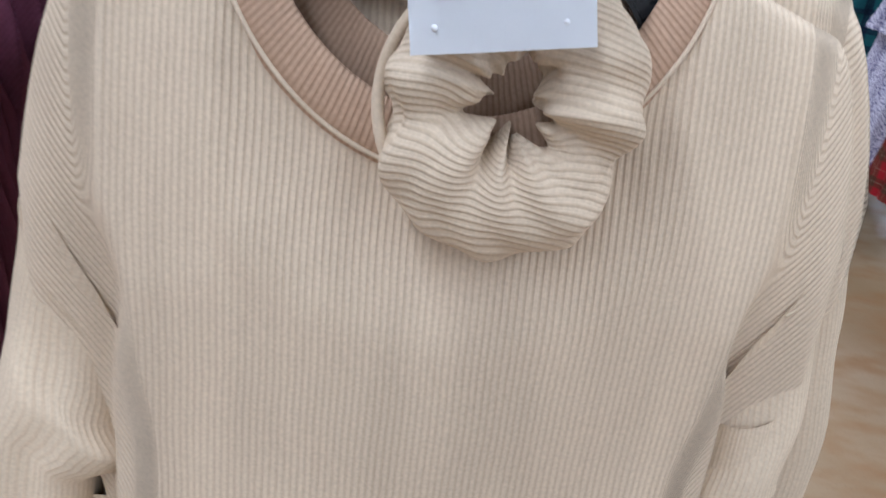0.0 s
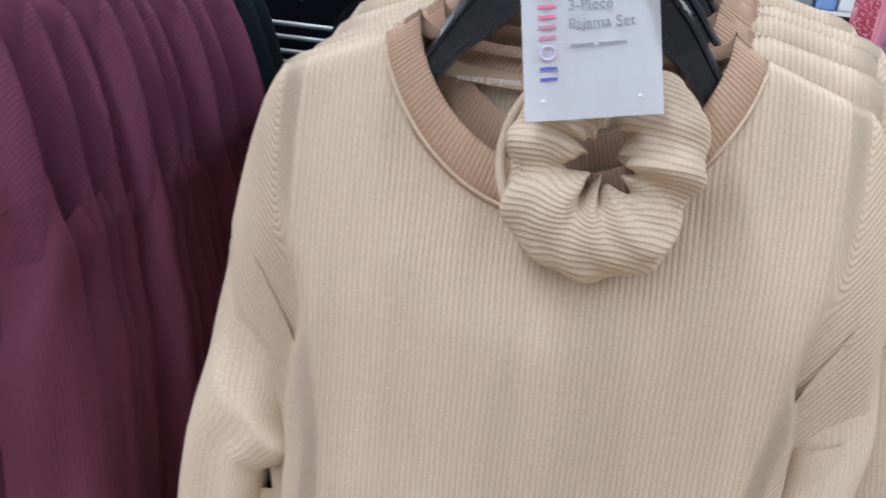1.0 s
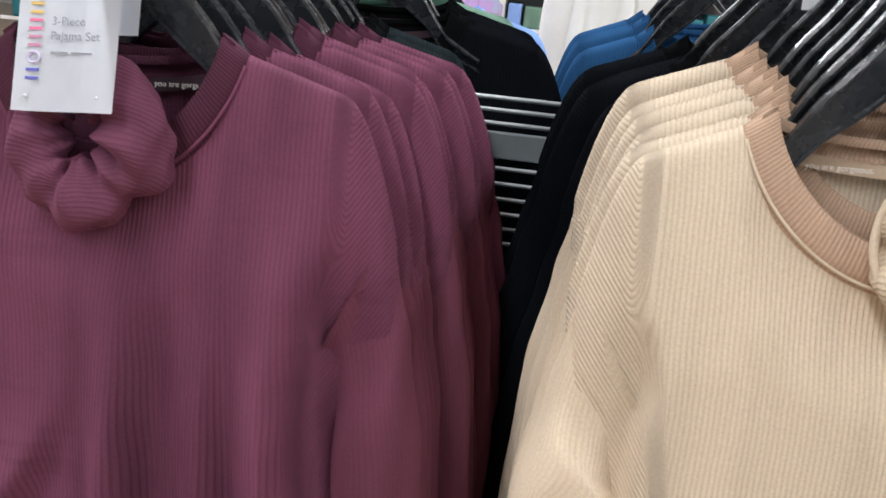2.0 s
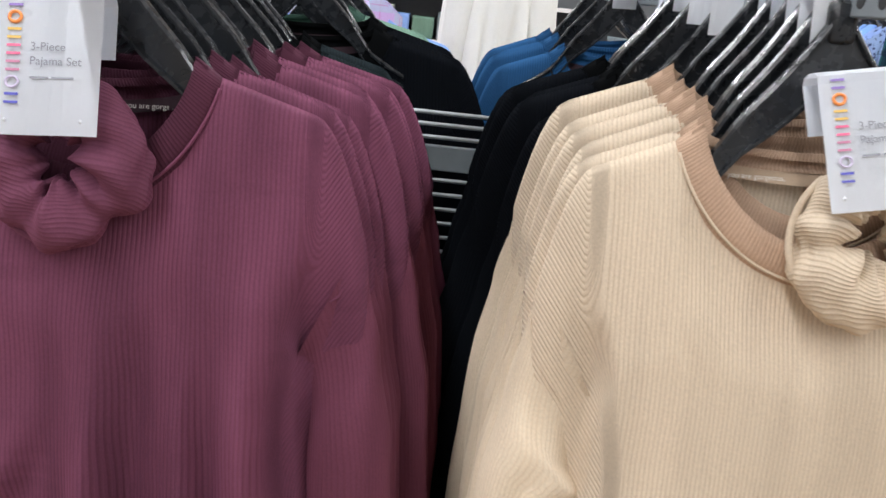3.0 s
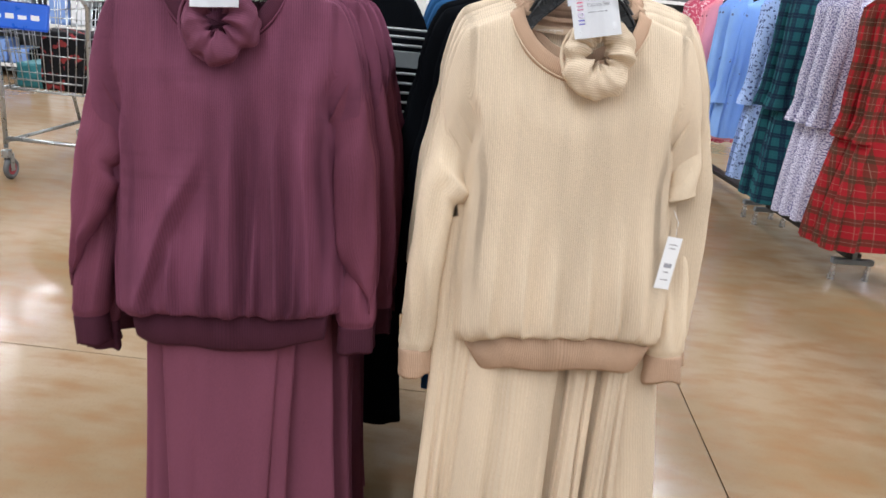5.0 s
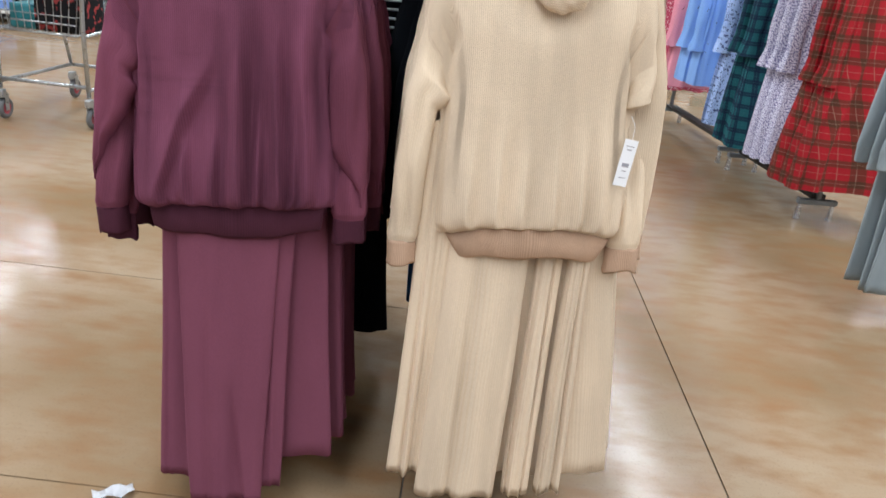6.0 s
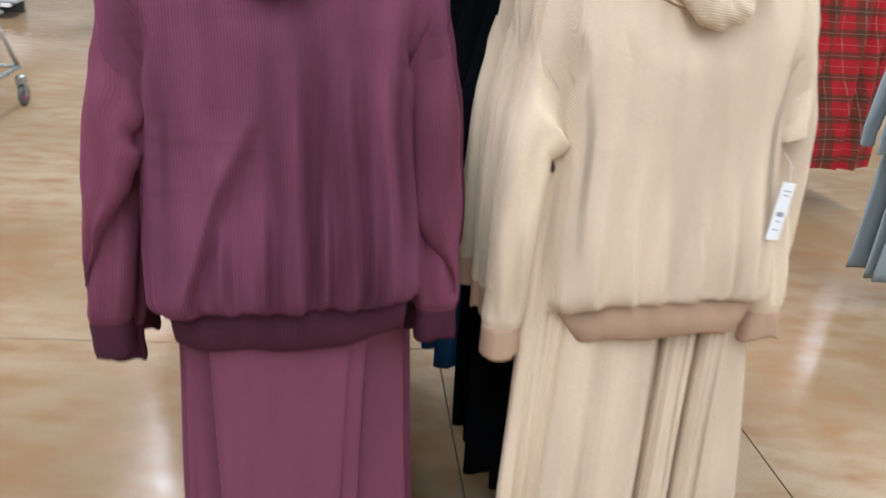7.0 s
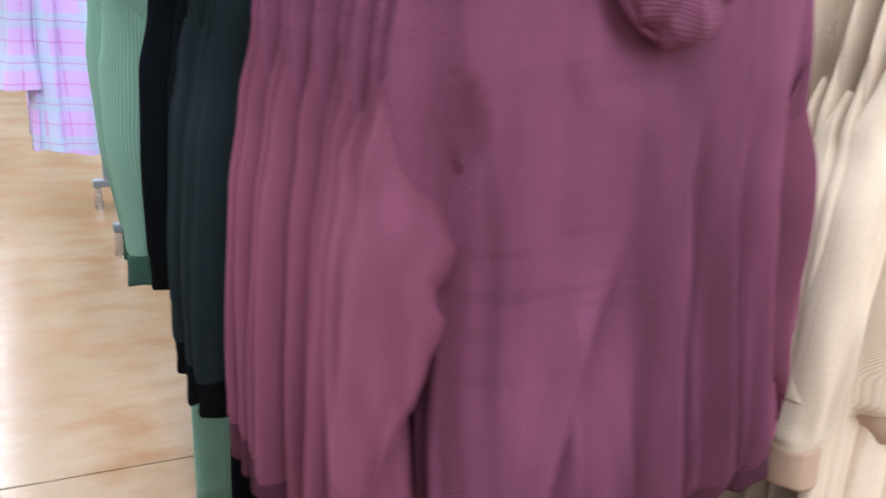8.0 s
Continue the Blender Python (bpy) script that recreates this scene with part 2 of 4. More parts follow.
def tube(bm, pts, r, n=8, closed=False):
    """A round bar along a line of points."""
    pts = [Vector(p) for p in pts]
    rings, ref = [], None
    for i, p in enumerate(pts):
        a = pts[i - 1] if i or closed else p
        b = pts[(i + 1) % len(pts)] if i < len(pts) - 1 or closed else p
        d = (b - a).normalized()
        if ref is None:
            ref = d.orthogonal().normalized()
        ref = (ref - d * ref.dot(d)).normalized()
        o = d.cross(ref)
        rings.append([bm.verts.new(p + r * (math.cos(k * 2 * math.pi / n) * ref + math.sin(k * 2 * math.pi / n) * o)) for k in range(n)])
    for i in range(len(rings) - (0 if closed else 1)):
        a, b = rings[i], rings[(i + 1) % len(rings)]
        for k in range(n):
            bm.faces.new((a[k], a[(k + 1) % n], b[(k + 1) % n], b[k]))
    if not closed:
        bm.faces.new(rings[0][::-1])
        bm.faces.new(rings[-1])
    return bm


def sheet(bm, grid, uvs, wrap=False):
    """Quads over rows of points, with a UV map in metres."""
    layer = bm.loops.layers.uv.verify()
    vs = [[bm.verts.new(p) for p in row] for row in grid]
    n = len(vs[0])
    for i in range(len(vs) - 1):
        for k in range(n if wrap else n - 1):
            j = (k + 1) % n
            f = bm.faces.new((vs[i][k], vs[i + 1][k], vs[i + 1][j], vs[i][j]))
            ju = k + 1
            for loop, uv in zip(f.loops, (uvs[i][k], uvs[i + 1][k], uvs[i + 1][ju], uvs[i][ju])):
                loop[layer].uv = uv
    return vs


def smoothstep(a, b, x):
    x = min(1.0, max(0.0, (x - a) / (b - a)))
    return x * x * (3 - 2 * x)


def curve_at(table, s):
    """A value from (place, value) steps, eased between them."""
    for (a, va), (b, vb) in zip(table, table[1:]):
        if s <= b:
            return va + (vb - va) * smoothstep(a, b, s)
    return table[-1][1]


def wobble(x, y, z, seed):
    return noise.noise(Vector((x + seed * 7.3, y - seed * 3.1, z + seed * 1.7)))


# ---- garments ----
NECK_A, NECK_DIP, BAND = 0.122, 0.118, 0.034
LEAN_OUT = 7.0


def neck_loop(phi, a, dip_front, dip_back, dy):
    s = math.sin(phi)
    if s < 0:
        return Vector((a * math.cos(phi), -dy * (-s) ** 0.8, -dip_front * (-s) ** 1.25))
    return Vector((a * math.cos(phi), dy * 0.7 * s ** 0.8, -dip_back * s ** 1.25))


def top_line(x, front):
    """Height of the shoulder seam and neckline at x."""
    ax = abs(x)
    if ax < NECK_A:
        s = math.sqrt(1 - (ax / NECK_A) ** 2)
        return -(NECK_DIP if front else 0.02) * s ** 1.25 - 0.004
    e = (ax - NECK_A) / (0.262 - NECK_A)
    return -0.004 - 0.048 * e - 0.115 * max(0.0, e - 0.62) ** 2.0 / 0.1444


BODY_W = [(0, 0.262), (0.20, 0.262), (0.34, 0.236), (0.48, 0.222), (0.8, 0.232), (0.94, 0.232), (1.0, 0.204)]


def body_flat(u, v):
    """Fullness across the front: a flat panel that folds away before the armhole."""
    knee = 0.75 + 0.15 * smoothstep(0.25, 0.5, v)
    return (1 - 0.84 * smoothstep(0.05, 0.42, v) * smoothstep(knee, knee + 0.07, abs(u))) * math.sqrt(max(0.0, 1 - abs(u) ** 6)) * (1 - 0.12 * u * u)


def body_mesh(seed, folds, nu=64, nv=56, gather=1.0, width=1.0, arc=0.010, droop=0.03):
    bm = bmesh.new()
    rnd = random.Random(seed)
    ridges = folds
    if isinstance(folds, int):
        ridges = [(rnd.uniform(-0.85, 0.85), rnd.uniform(-0.12, 0.12), rnd.uniform(0.030, 0.075), rnd.uniform(0.3, 1.0), 0.15) for _ in range(folds)]
    for front in (True, False):
        rows, uvs = [], []
        for i in range(nv + 1):
            v = i / nv
            w = curve_at(BODY_W, v) * width
            row, uv = [], []
            for k in range(nu + 1):
                u = -1 + 2 * k / nu
                u = math.sin(u * math.pi / 2) * 0.35 + u * 0.65
                x = u * w
                xt = u * 0.262
                zt = top_line(xt, front)
                zb = -0.640 - arc * math.cos(u * 1.5) - (droop - 0.012) * abs(u) ** 3
                z = zt + (zb - zt) * v
                flat = body_flat(u, v)
                edge = 0.03 * math.sqrt(max(0.0, 1 - (xt / NECK_A) ** 2)) ** 0.8 if abs(xt) < NECK_A else 0.0
                full = flat * (0.050 if front else 0.032)
                rise = smoothstep(0.0, 0.22, v)
                if abs(xt) >= NECK_A - 0.03:
                    rise += (min(1.0, v / 0.30) ** 0.55 - rise) * smoothstep(NECK_A - 0.03, NECK_A + 0.008, abs(xt))
                d = edge + (full - edge) * rise
                if front:
                    amp = gather * 0.0142 * flat * (1 - 0.7 * smoothstep(0.93, 1.0, v))
                    f = 0.0
                    for (u0, slant, wide, a, start) in ridges:
                        e = (u - u0 - slant * (1 - v)) / (wide * (1.75 - 0.6 * v))
                        f += a * (math.exp(-abs(e * (1.0 if e < 0 else 1.7)) ** 1.7) - 0.35 * math.exp(-((e - 1.25) / 0.6) ** 2)) * smoothstep(start, min(0.95, start + 0.5), v)
                    d += amp * f + 0.006 * wobble(x * 5, v * 3, 0, seed) * smoothstep(0.1, 0.4, v)
                    d += 0.0030 * math.sin(u * 44 + 9 * wobble(u * 3, 0, 2, seed)) * (0.6 + wobble(u * 5, 1, 2, seed)) * smoothstep(0.80, 0.985, v) * flat
                    d += 0.013 * smoothstep(0.60, 0.955, v) * flat - 0.015 * smoothstep(0.965, 1.0, v) * flat
                    zs = (0.008 * wobble(u * 4, 5, 1, seed) - 0.012 * smoothstep(0.9, 0.965, v) * (1 - smoothstep(0.97, 1.0, v))) * smoothstep(0.8, 1, v)
                else:
                    zs = 0.0
                row.append(Vector((x, -d if front else d, z + zs)))
                uv.append((x * 1.08 + 0.6 * (0 if front else 1) - math.copysign(0.75, u) * (z + 0.2) * smoothstep(0.76, 0.84, abs(u)) * (1 - smoothstep(0.5, 0.9, v)), z))
            rows.append(row)
            uvs.append(uv)
        if not front:
            rows, uvs = [r[::-1] for r in rows], [r[::-1] for r in uvs]
        sheet(bm, rows, uvs)
    bmesh.ops.remove_doubles(bm, verts=bm.verts, dist=0.0008)
    return bm


def hem_mesh(seed, width=1.0, n=72, taper=2.0, arc=0.010, droop=0.03):
    bm = bmesh.new()
    rows, uvs = [], []
    steps = [(0.0, 0.000, 0.000), (0.08, 0.000, 0.004), (0.5, 0.006, 0.006), (0.92, 0.012, 0.003), (1.0, 0.013, -0.003), (0.92, 0.017, -0.006)]
    for s, tuck, puff in steps:
        row, uv = [], []
        for k in range(n + 1):
            phi = 2 * math.pi * k / n
            c, q = math.cos(phi), math.sin(phi)
            w = (0.197 - tuck * taper) * width
            x = w * math.copysign(abs(c) ** 0.8, c)
            u = x / w
            y = math.copysign(abs(q) ** 0.7, q) * (0.043 if q < 0 else 0.028) + (-puff if q < 0 else puff)
            z = -0.636 - arc * math.cos(u * 1.5) - (droop - 0.012) * abs(u) ** 3 - 0.074 * s
            z += 0.009 * wobble(u * 2.2, q, 0, seed) * s + 0.02 * s * abs(u) ** 4
            y += 0.006 * wobble(u * 3.5, q * 2, s * 0.7, seed + 3)
            row.append(Vector((x, y, z)))
            uv.append((k / n * 0.86, z))
        rows.append(row[:-1])
        uvs.append(uv)
    sheet(bm, rows, uvs, True)
    return bm


def collar_mesh(n=80):
    bm = bmesh.new()
    rows, uvs = [], []
    steps = [(-0.22, -0.002), (-0.02, 0.0), (0.02, 0.003), (0.3, 0.0045), (0.7, 0.0045), (0.97, 0.003), (1.0, 0.0), (0.97, -0.003), (0.5, -0.004)]
    for s, out in steps:
        row, uv = [], []
        for k in range(n + 1):
            phi = 2 * math.pi * k / n
            a = NECK_A - (BAND * 0.72) * s
            p = neck_loop(phi, a, NECK_DIP - BAND * s, 0.022 - 0.016 * s, 0.031 - 0.002 * s)
            p.z += -0.004 + 0.018 * s * (1 - abs(math.sin(phi)) ** 0.7)
            p.y += -out if math.sin(phi) < 0 else out
            row.append(p)
            uv.append((k / n * 0.62, s * BAND))
        rows.append(row[:-1])
        uvs.append(uv)
    sheet(bm, rows, uvs, True)
    return bm


def tape_mesh():
    bm = bmesh.new()
    rows, uvs = [], []
    for s in (0.0, 0.5, 1.0):
        row, uv = [], []
        for k in range(25):
            phi = math.pi * (0.10 + 0.80 * k / 24)
            p = neck_loop(phi, NECK_A - 0.006, 0.1, 0.024, 0.029)
            row.append(Vector((p.x, p.y - 0.004, p.z - 0.006 - 0.012 * s)))
            uv.append((k / 24 * 0.3, s * 0.012))
        rows.append(row)
        uvs.append(uv)
    sheet(bm, rows, uvs)
    return bm


OUTER = [(0, 0.252), (0.06, 0.262), (0.2, 0.273), (0.38, 0.284), (0.62, 0.284), (1.0, 0.274)]
DEPTH = [(0, 0.022), (0.14, 0.026), (0.26, 0.036), (0.40, 0.040), (0.75, 0.040), (1.0, 0.036)]
BACK = [(0, 0.016), (0.17, 0.014), (0.3, 0.006), (0.6, 0.010), (1.0, 0.022)]
# Ways a sleeve hangs: an upper fold of cloth (inner edge, end, slant of its lip) and, set back under it, the forearm.
HANGS = dict(
    hooked=dict(inner=[(0, 0.196), (0.13, 0.204), (0.20, 0.200), (0.262, 0.180), (0.285, 0.192), (0.315, 0.216), (0.45, 0.215), (0.62, 0.212), (1.0, 0.196)], end=1.0, slant=0.0,
                under=[(0, 0.190), (0.3, 0.180), (0.5, 0.190), (0.8, 0.210), (1.0, 0.222)], under_end=0.86),
    folded=dict(inner=[(0, 0.196), (0.10, 0.200), (0.21, 0.186), (0.245, 0.198), (0.28, 0.214), (0.31, 0.212), (0.36, 0.200), (0.46, 0.214), (0.70, 0.256), (0.88, 0.282)], end=0.86, slant=0.0,
                under=[(0, 0.200), (0.3, 0.204), (0.6, 0.204), (1.0, 0.200)], under_end=1.0),
    low_fold=dict(inner=[(0, 0.196), (0.14, 0.204), (0.4, 0.200), (0.60, 0.196), (0.95, 0.268)], end=0.93, slant=0.0,
                  under=[(0, 0.200), (0.6, 0.204), (1.0, 0.194)], under_end=1.0),
    elbow=dict(inner=[(0, 0.196), (0.12, 0.206), (0.2, 0.204), (0.27, 0.196), (0.4, 0.192)], end=0.285, slant=0.05,
               under=[(0, 0.200), (0.3, 0.206), (0.55, 0.212), (0.8, 0.205), (1.0, 0.186)], under_end=1.0),
    straight=dict(inner=[(0, 0.196), (0.14, 0.204), (0.3, 0.206), (0.6, 0.211), (1.0, 0.200)], end=1.0, slant=0.0, under=None, under_end=0.0),
)
SEAM = []


def sleeve_rows(side, seed, hang, lower, nu, nv, length, sway):
    """Rings of cloth down the arm: the upper fold, or the forearm hanging set back beneath it."""
    style = HANGS[hang]
    first, last = (0.10, style["under_end"]) if lower else (0.0, style["end"])
    rows, uvs = [], []
    closing = last < 0.99
    steps = [(first + (last - first) * i / nv, 1.0, 0.0) for i in range(nv + 1)]
    if closing and not lower:
        steps += [(last, 0.94, -0.004), (last, 0.84, 0.004), (last - 0.01, 0.74, 0.02), (last - 0.03, 0.66, 0.045)]
    for s, tight, lift in steps:
        o, d, bk = curve_at(OUTER, s), curve_at(DEPTH, s), curve_at(BACK, s)
        n_ = curve_at(style["under"] if lower else style["inner"], s)
        shift = sway * s ** 1.3
        if lower:
            setback = 1 - smoothstep(0.45, 0.98, s)
            d, bk = d - 0.012 * setback, bk + 0.048 * setback
        elif closing:
            o -= 0.014 * smoothstep(last - 0.09, last, s)
            d += (0.003 if hang == "elbow" else -0.008) * smoothstep(last - 0.16, last, s)
        c, w = (o + n_) / 2 + shift, max(0.004, (o - n_) / 2)
        row, uv = [], []
        for k in range(nu + 1):
            phi = 2 * math.pi * k / nu
            co, si = math.cos(phi), math.sin(phi)
            e = (1 - 0.12 * smoothstep(0.97, 1.0, s)) * tight
            x = c + w * e * math.copysign(abs(co) ** 0.9, co)
            y = bk - d * e * math.copysign(abs(si) ** 0.8, si)
            side_on = min(1.0, max(0.0, (x - n_ - shift) / (o - n_ + 1e-5)))
            z = -0.155 - 0.11 * (1 - s) ** 1.5 * (1 - side_on) - length * s + lift
            z -= style["slant"] * (side_on - 0.3) * smoothstep(last - 0.22, last, s) if not lower else 0.0
            v = min(1.0, max(0.0, (-z - 0.13) / 0.51))
            flat = body_flat(min(1.0, x / curve_at(BODY_W, v)), v)
            hem_in = max(0.0, (0.050 if si > 0 else 0.032) * flat - 0.010)
            shut = -hem_in if si > 0 else hem_in
            y = shut + (y - shut) * smoothstep(-0.05, 0.20, s)
            f = 0.006 * wobble(x * 14, s * 2.2, y * 6, seed) + 0.004 * wobble(x * 34, s * 5, y * 12, seed + 5) * smoothstep(0.1, 0.4, s)
            f += 0.0045 * math.sin(x * 150 + 5 * wobble(s * 2, 0, 1, seed)) * smoothstep(0.35, 0.7, s) * (1 - smoothstep(0.92, 1.0, s)) * (1.0 if lower else 0.5)
            if not lower and hang in ("hooked", "folded"):
                near = math.exp(-((s - (0.25 if hang == "hooked" else 0.21)) / 0.05) ** 2) * (1 - side_on) ** 0.7
                f += near * (0.009 if hang == "hooked" else 0.004) * max(0.0, si)
                f += 0.006 * math.exp(-((side_on - 0.52) / 0.16) ** 2) * smoothstep(0.05, 0.25, s) * max(0.0, si) * -1
            f *= smoothstep(0.0, 0.1, s)
            row.append(Vector((side * (x + f * 0.5), y - f, z)))
            uv.append((k / nu * 0.26, z))
        rows.append(row[:-1])
        uvs.append(uv)
    return rows, uvs


def turned(rows, side):
    return rows if side > 0 else [[r[0]] + r[:0:-1] for r in rows]


def sleeve_mesh(side, seed, nu=36, nv=48, hang="straight", length=0.545, sway=0.0, seam_drop=0.10):
    """A hanging sleeve from the dropped seam to the cuff; folded ones have a second layer beneath."""
    bm = bmesh.new()
    rows, uvs = sleeve_rows(side, seed, hang, False, nu, nv, length, sway)
    SEAM[:] = []
    for k in range(0, nu // 2 - nu // 10):
        at = -0.172 - seam_drop * k / (nu * 0.40)
        for a, c in zip(rows, rows[1:]):
            if a[k].z >= at > c[k].z:
                SEAM.append(a[k].lerp(c[k], (a[k].z - at) / (a[k].z - c[k].z)) + Vector((0, -0.0004, 0)))
                break
    sheet(bm, turned(rows, side), uvs, True)
    if HANGS[hang]["under"]:
        rows, uvs = sleeve_rows(side, seed + 9, hang, True, nu, nv, length, sway)
        sheet(bm, turned(rows, side), uvs, True)
    return bm


def cuff_mesh(side, seed, n=36, hang="straight", length=0.545, sway=0.0):
    bm = bmesh.new()
    style = HANGS[hang]
    inner = style["under"] if style["end"] < 0.99 else style["inner"]
    o, n_, d, bk = curve_at(OUTER, 1.0), curve_at(inner, 1.0), curve_at(DEPTH, 1.0), curve_at(BACK, 1.0)
    c, w = (o + n_) / 2 + sway, (o - n_) / 2
    rows, uvs = [], []
    for s, k_in in ((0, 0.80), (0.04, 0.90), (0.12, 0.92), (0.5, 0.90), (0.9, 0.93), (1.0, 0.90), (0.97, 0.83), (0.4, 0.72)):
        row, uv = [], []
        for k in range(n + 1):
            phi = 2 * math.pi * k / n
            f = 0.0035 * math.sin(3 * phi + seed) * s
            x = c + (w * k_in + f) * math.copysign(abs(math.cos(phi)) ** 0.85, math.cos(phi)) + 0.004 * wobble(phi, s, 2, seed) * s
            y = bk - (d * k_in + f) * math.copysign(abs(math.sin(phi)) ** 0.85, math.sin(phi)) + 0.004 * wobble(phi * 1.5, s, 4, seed)
            z = -0.153 - length - 0.062 * s + 0.012 * wobble(math.cos(phi), math.sin(phi), 1, seed) * s
            row.append(Vector((side * x, y, z)))
            uv.append((k / n * 0.2, z))
        rows.append(row[:-1])
        uvs.append(uv)
    sheet(bm, turned(rows, side), uvs, True)
    return bm


def stitch_mesh():
    """The raised seam round the neckband."""
    bm = bmesh.new()
    pts = []
    for k in range(61):
        phi = math.pi * (1.06 + 0.88 * k / 60)
        p = neck_loop(phi, NECK_A + 0.002, NECK_DIP + 0.005, 0.024, 0.033)
        pts.append(Vector((p.x, p.y - 0.001, p.z + 0.001)))
    return tube(bm, pts, 0.0016, 6)


def set_neck(half, dip):
    global NECK_A, NECK_DIP
    NECK_A, NECK_DIP = half, dip


def sweatshirt(m, label, group, cloth_key, band_key, tape_key, seed, folds=9, gather=1.0, fine=True, taper=2.0, swing=(0.05, 0.02), arc=0.010, hangs=("straight", "straight"), reach=(0.545, 0.545), droop=0.03):
    arm_key = cloth_key + "_sleeve" if cloth_key + "_sleeve" in M else cloth_key
    ob = thing("sweatshirt", label, "sweatshirt", m, group)
    nu, nv = (150, 90) if fine else (44, 34)
    part("body", body_mesh(seed, folds, nu, nv, gather, 1.0, arc, droop), cloth_key, ob)
    part("neckband", collar_mesh(80 if fine else 40), band_key, ob, "ribbed knit neckband")
    part("seam", stitch_mesh(), cloth_key, ob)
    part("hem_band", hem_mesh(seed, 1.0, 110 if fine else 60, taper, arc, droop), band_key, ob, "ribbed knit hem band")
    part("neck_tape", tape_mesh(), tape_key, ob, "narrow woven tape inside the neck")
    for i, side in ((0, -1), (1, 1)):
        s = part("sleeve", sleeve_mesh(side, seed + side, 64 if fine else 28, 110 if fine else 44, hangs[i], reach[i], swing[i], 0.13 if side < 0 else 0.06), arm_key, ob, "smooth velour sleeve below a dropped seam")
        part("seam", tube(bmesh.new(), SEAM, 0.0012, 6), cloth_key, s)
        part("cuff", cuff_mesh(side, seed + side, 36, hangs[i], reach[i], swing[i]), band_key, s, "ribbed knit cuff")
    return ob


def leg_mesh(x0, x1, b0, b1, y0, top, bottom, seed, depth=0.03, pleats=4, nu=40, nv=40, fold=0.016, crease=0.0):
    """A flat-hanging wide trouser leg with soft pleats."""
    bm = bmesh.new()
    rnd = random.Random(seed)
    ridges = [(rnd.uniform(-0.9, 0.9), rnd.uniform(-0.25, 0.25), rnd.uniform(0.06, 0.16), rnd.uniform(0.4, 1.0) * rnd.choice((1, -1))) for _ in range(pleats)]
    rows, uvs = [], []
    for i in range(nv + 2):
        v = min(1.0, i / nv)
        inner = i > nv
        row, uv = [], []
        for k in range(nu + 1):
            phi = 2 * math.pi * k / nu
            e = v ** 1.15
            cx, w = (x0 + x1) / 2 + ((b0 + b1) - (x0 + x1)) / 2 * e, (x1 - x0) / 2 + ((b1 - b0) - (x1 - x0)) / 2 * e
            u = math.copysign(abs(math.cos(phi)) ** 0.75, math.cos(phi))
            x = cx + u * w * (0.94 if inner else 1)
            s = math.sin(phi)
            d = depth * (0.7 if inner else 1)
            y = y0 - d * math.copysign(abs(s) ** 0.6, s)
            f = 0.0
            for (u0, slant, wide, a) in ridges:
                e = (u - u0 - slant * (1 - v)) / wide
                f += a * math.exp(-e * e)
            f *= fold * (0.35 + 0.65 * smoothstep(0.28, 0.8, v))
            y -= f * (1 if s > 0 else -0.5) * (1 - abs(u) ** 6)
            y -= 0.006 * wobble(x * 8, v * 2.4, 0, seed)
            if crease and s > 0:
                y -= crease * math.exp(-abs(u) / 0.06)
                y += 2.2 * crease * smoothstep(0.0, 0.06, (v - 0.60) * 1.5 - u) * smoothstep(0.0, 0.05, u)
            x += 0.008 * wobble(0, v * 2.2, u, seed + 2)
            z = top + (bottom - top) * v - (0.010 * wobble(u * 1.6, s * 0.8, 3, seed) + f * 0.05) * smoothstep(0.75, 1, v) + (0.012 if inner else 0)
            row.append(Vector((x, y, z)))
            uv.append((k / nu * 2.2 * (x1 - x0), z))
        rows.append(row[:-1])
        uvs.append(uv)
    sheet(bm, rows, uvs, True)
    return bm


def trousers(m, label, group, key, seed, legs, top=-0.42, fine=True, fold=0.016, crease=0.0):
    ob = thing("pajama_trousers", label, "trousers", m, group)
    for i, (x0, x1, b0, b1, y0, bottom, depth) in enumerate(legs):
        part("leg", leg_mesh(x0, x1, b0, b1, y0, top, bottom, seed + i, depth, 5, 120 if fine else 24, 40 if fine else 20, fold, crease if i == 0 else 0.0), key, ob)
    bm = bmesh.new()
    box(bm, (0, 0.0, top + 0.03), (0.30, 0.026, 0.07), 0.006)
    part("waistband", bm, key, ob)
    return ob


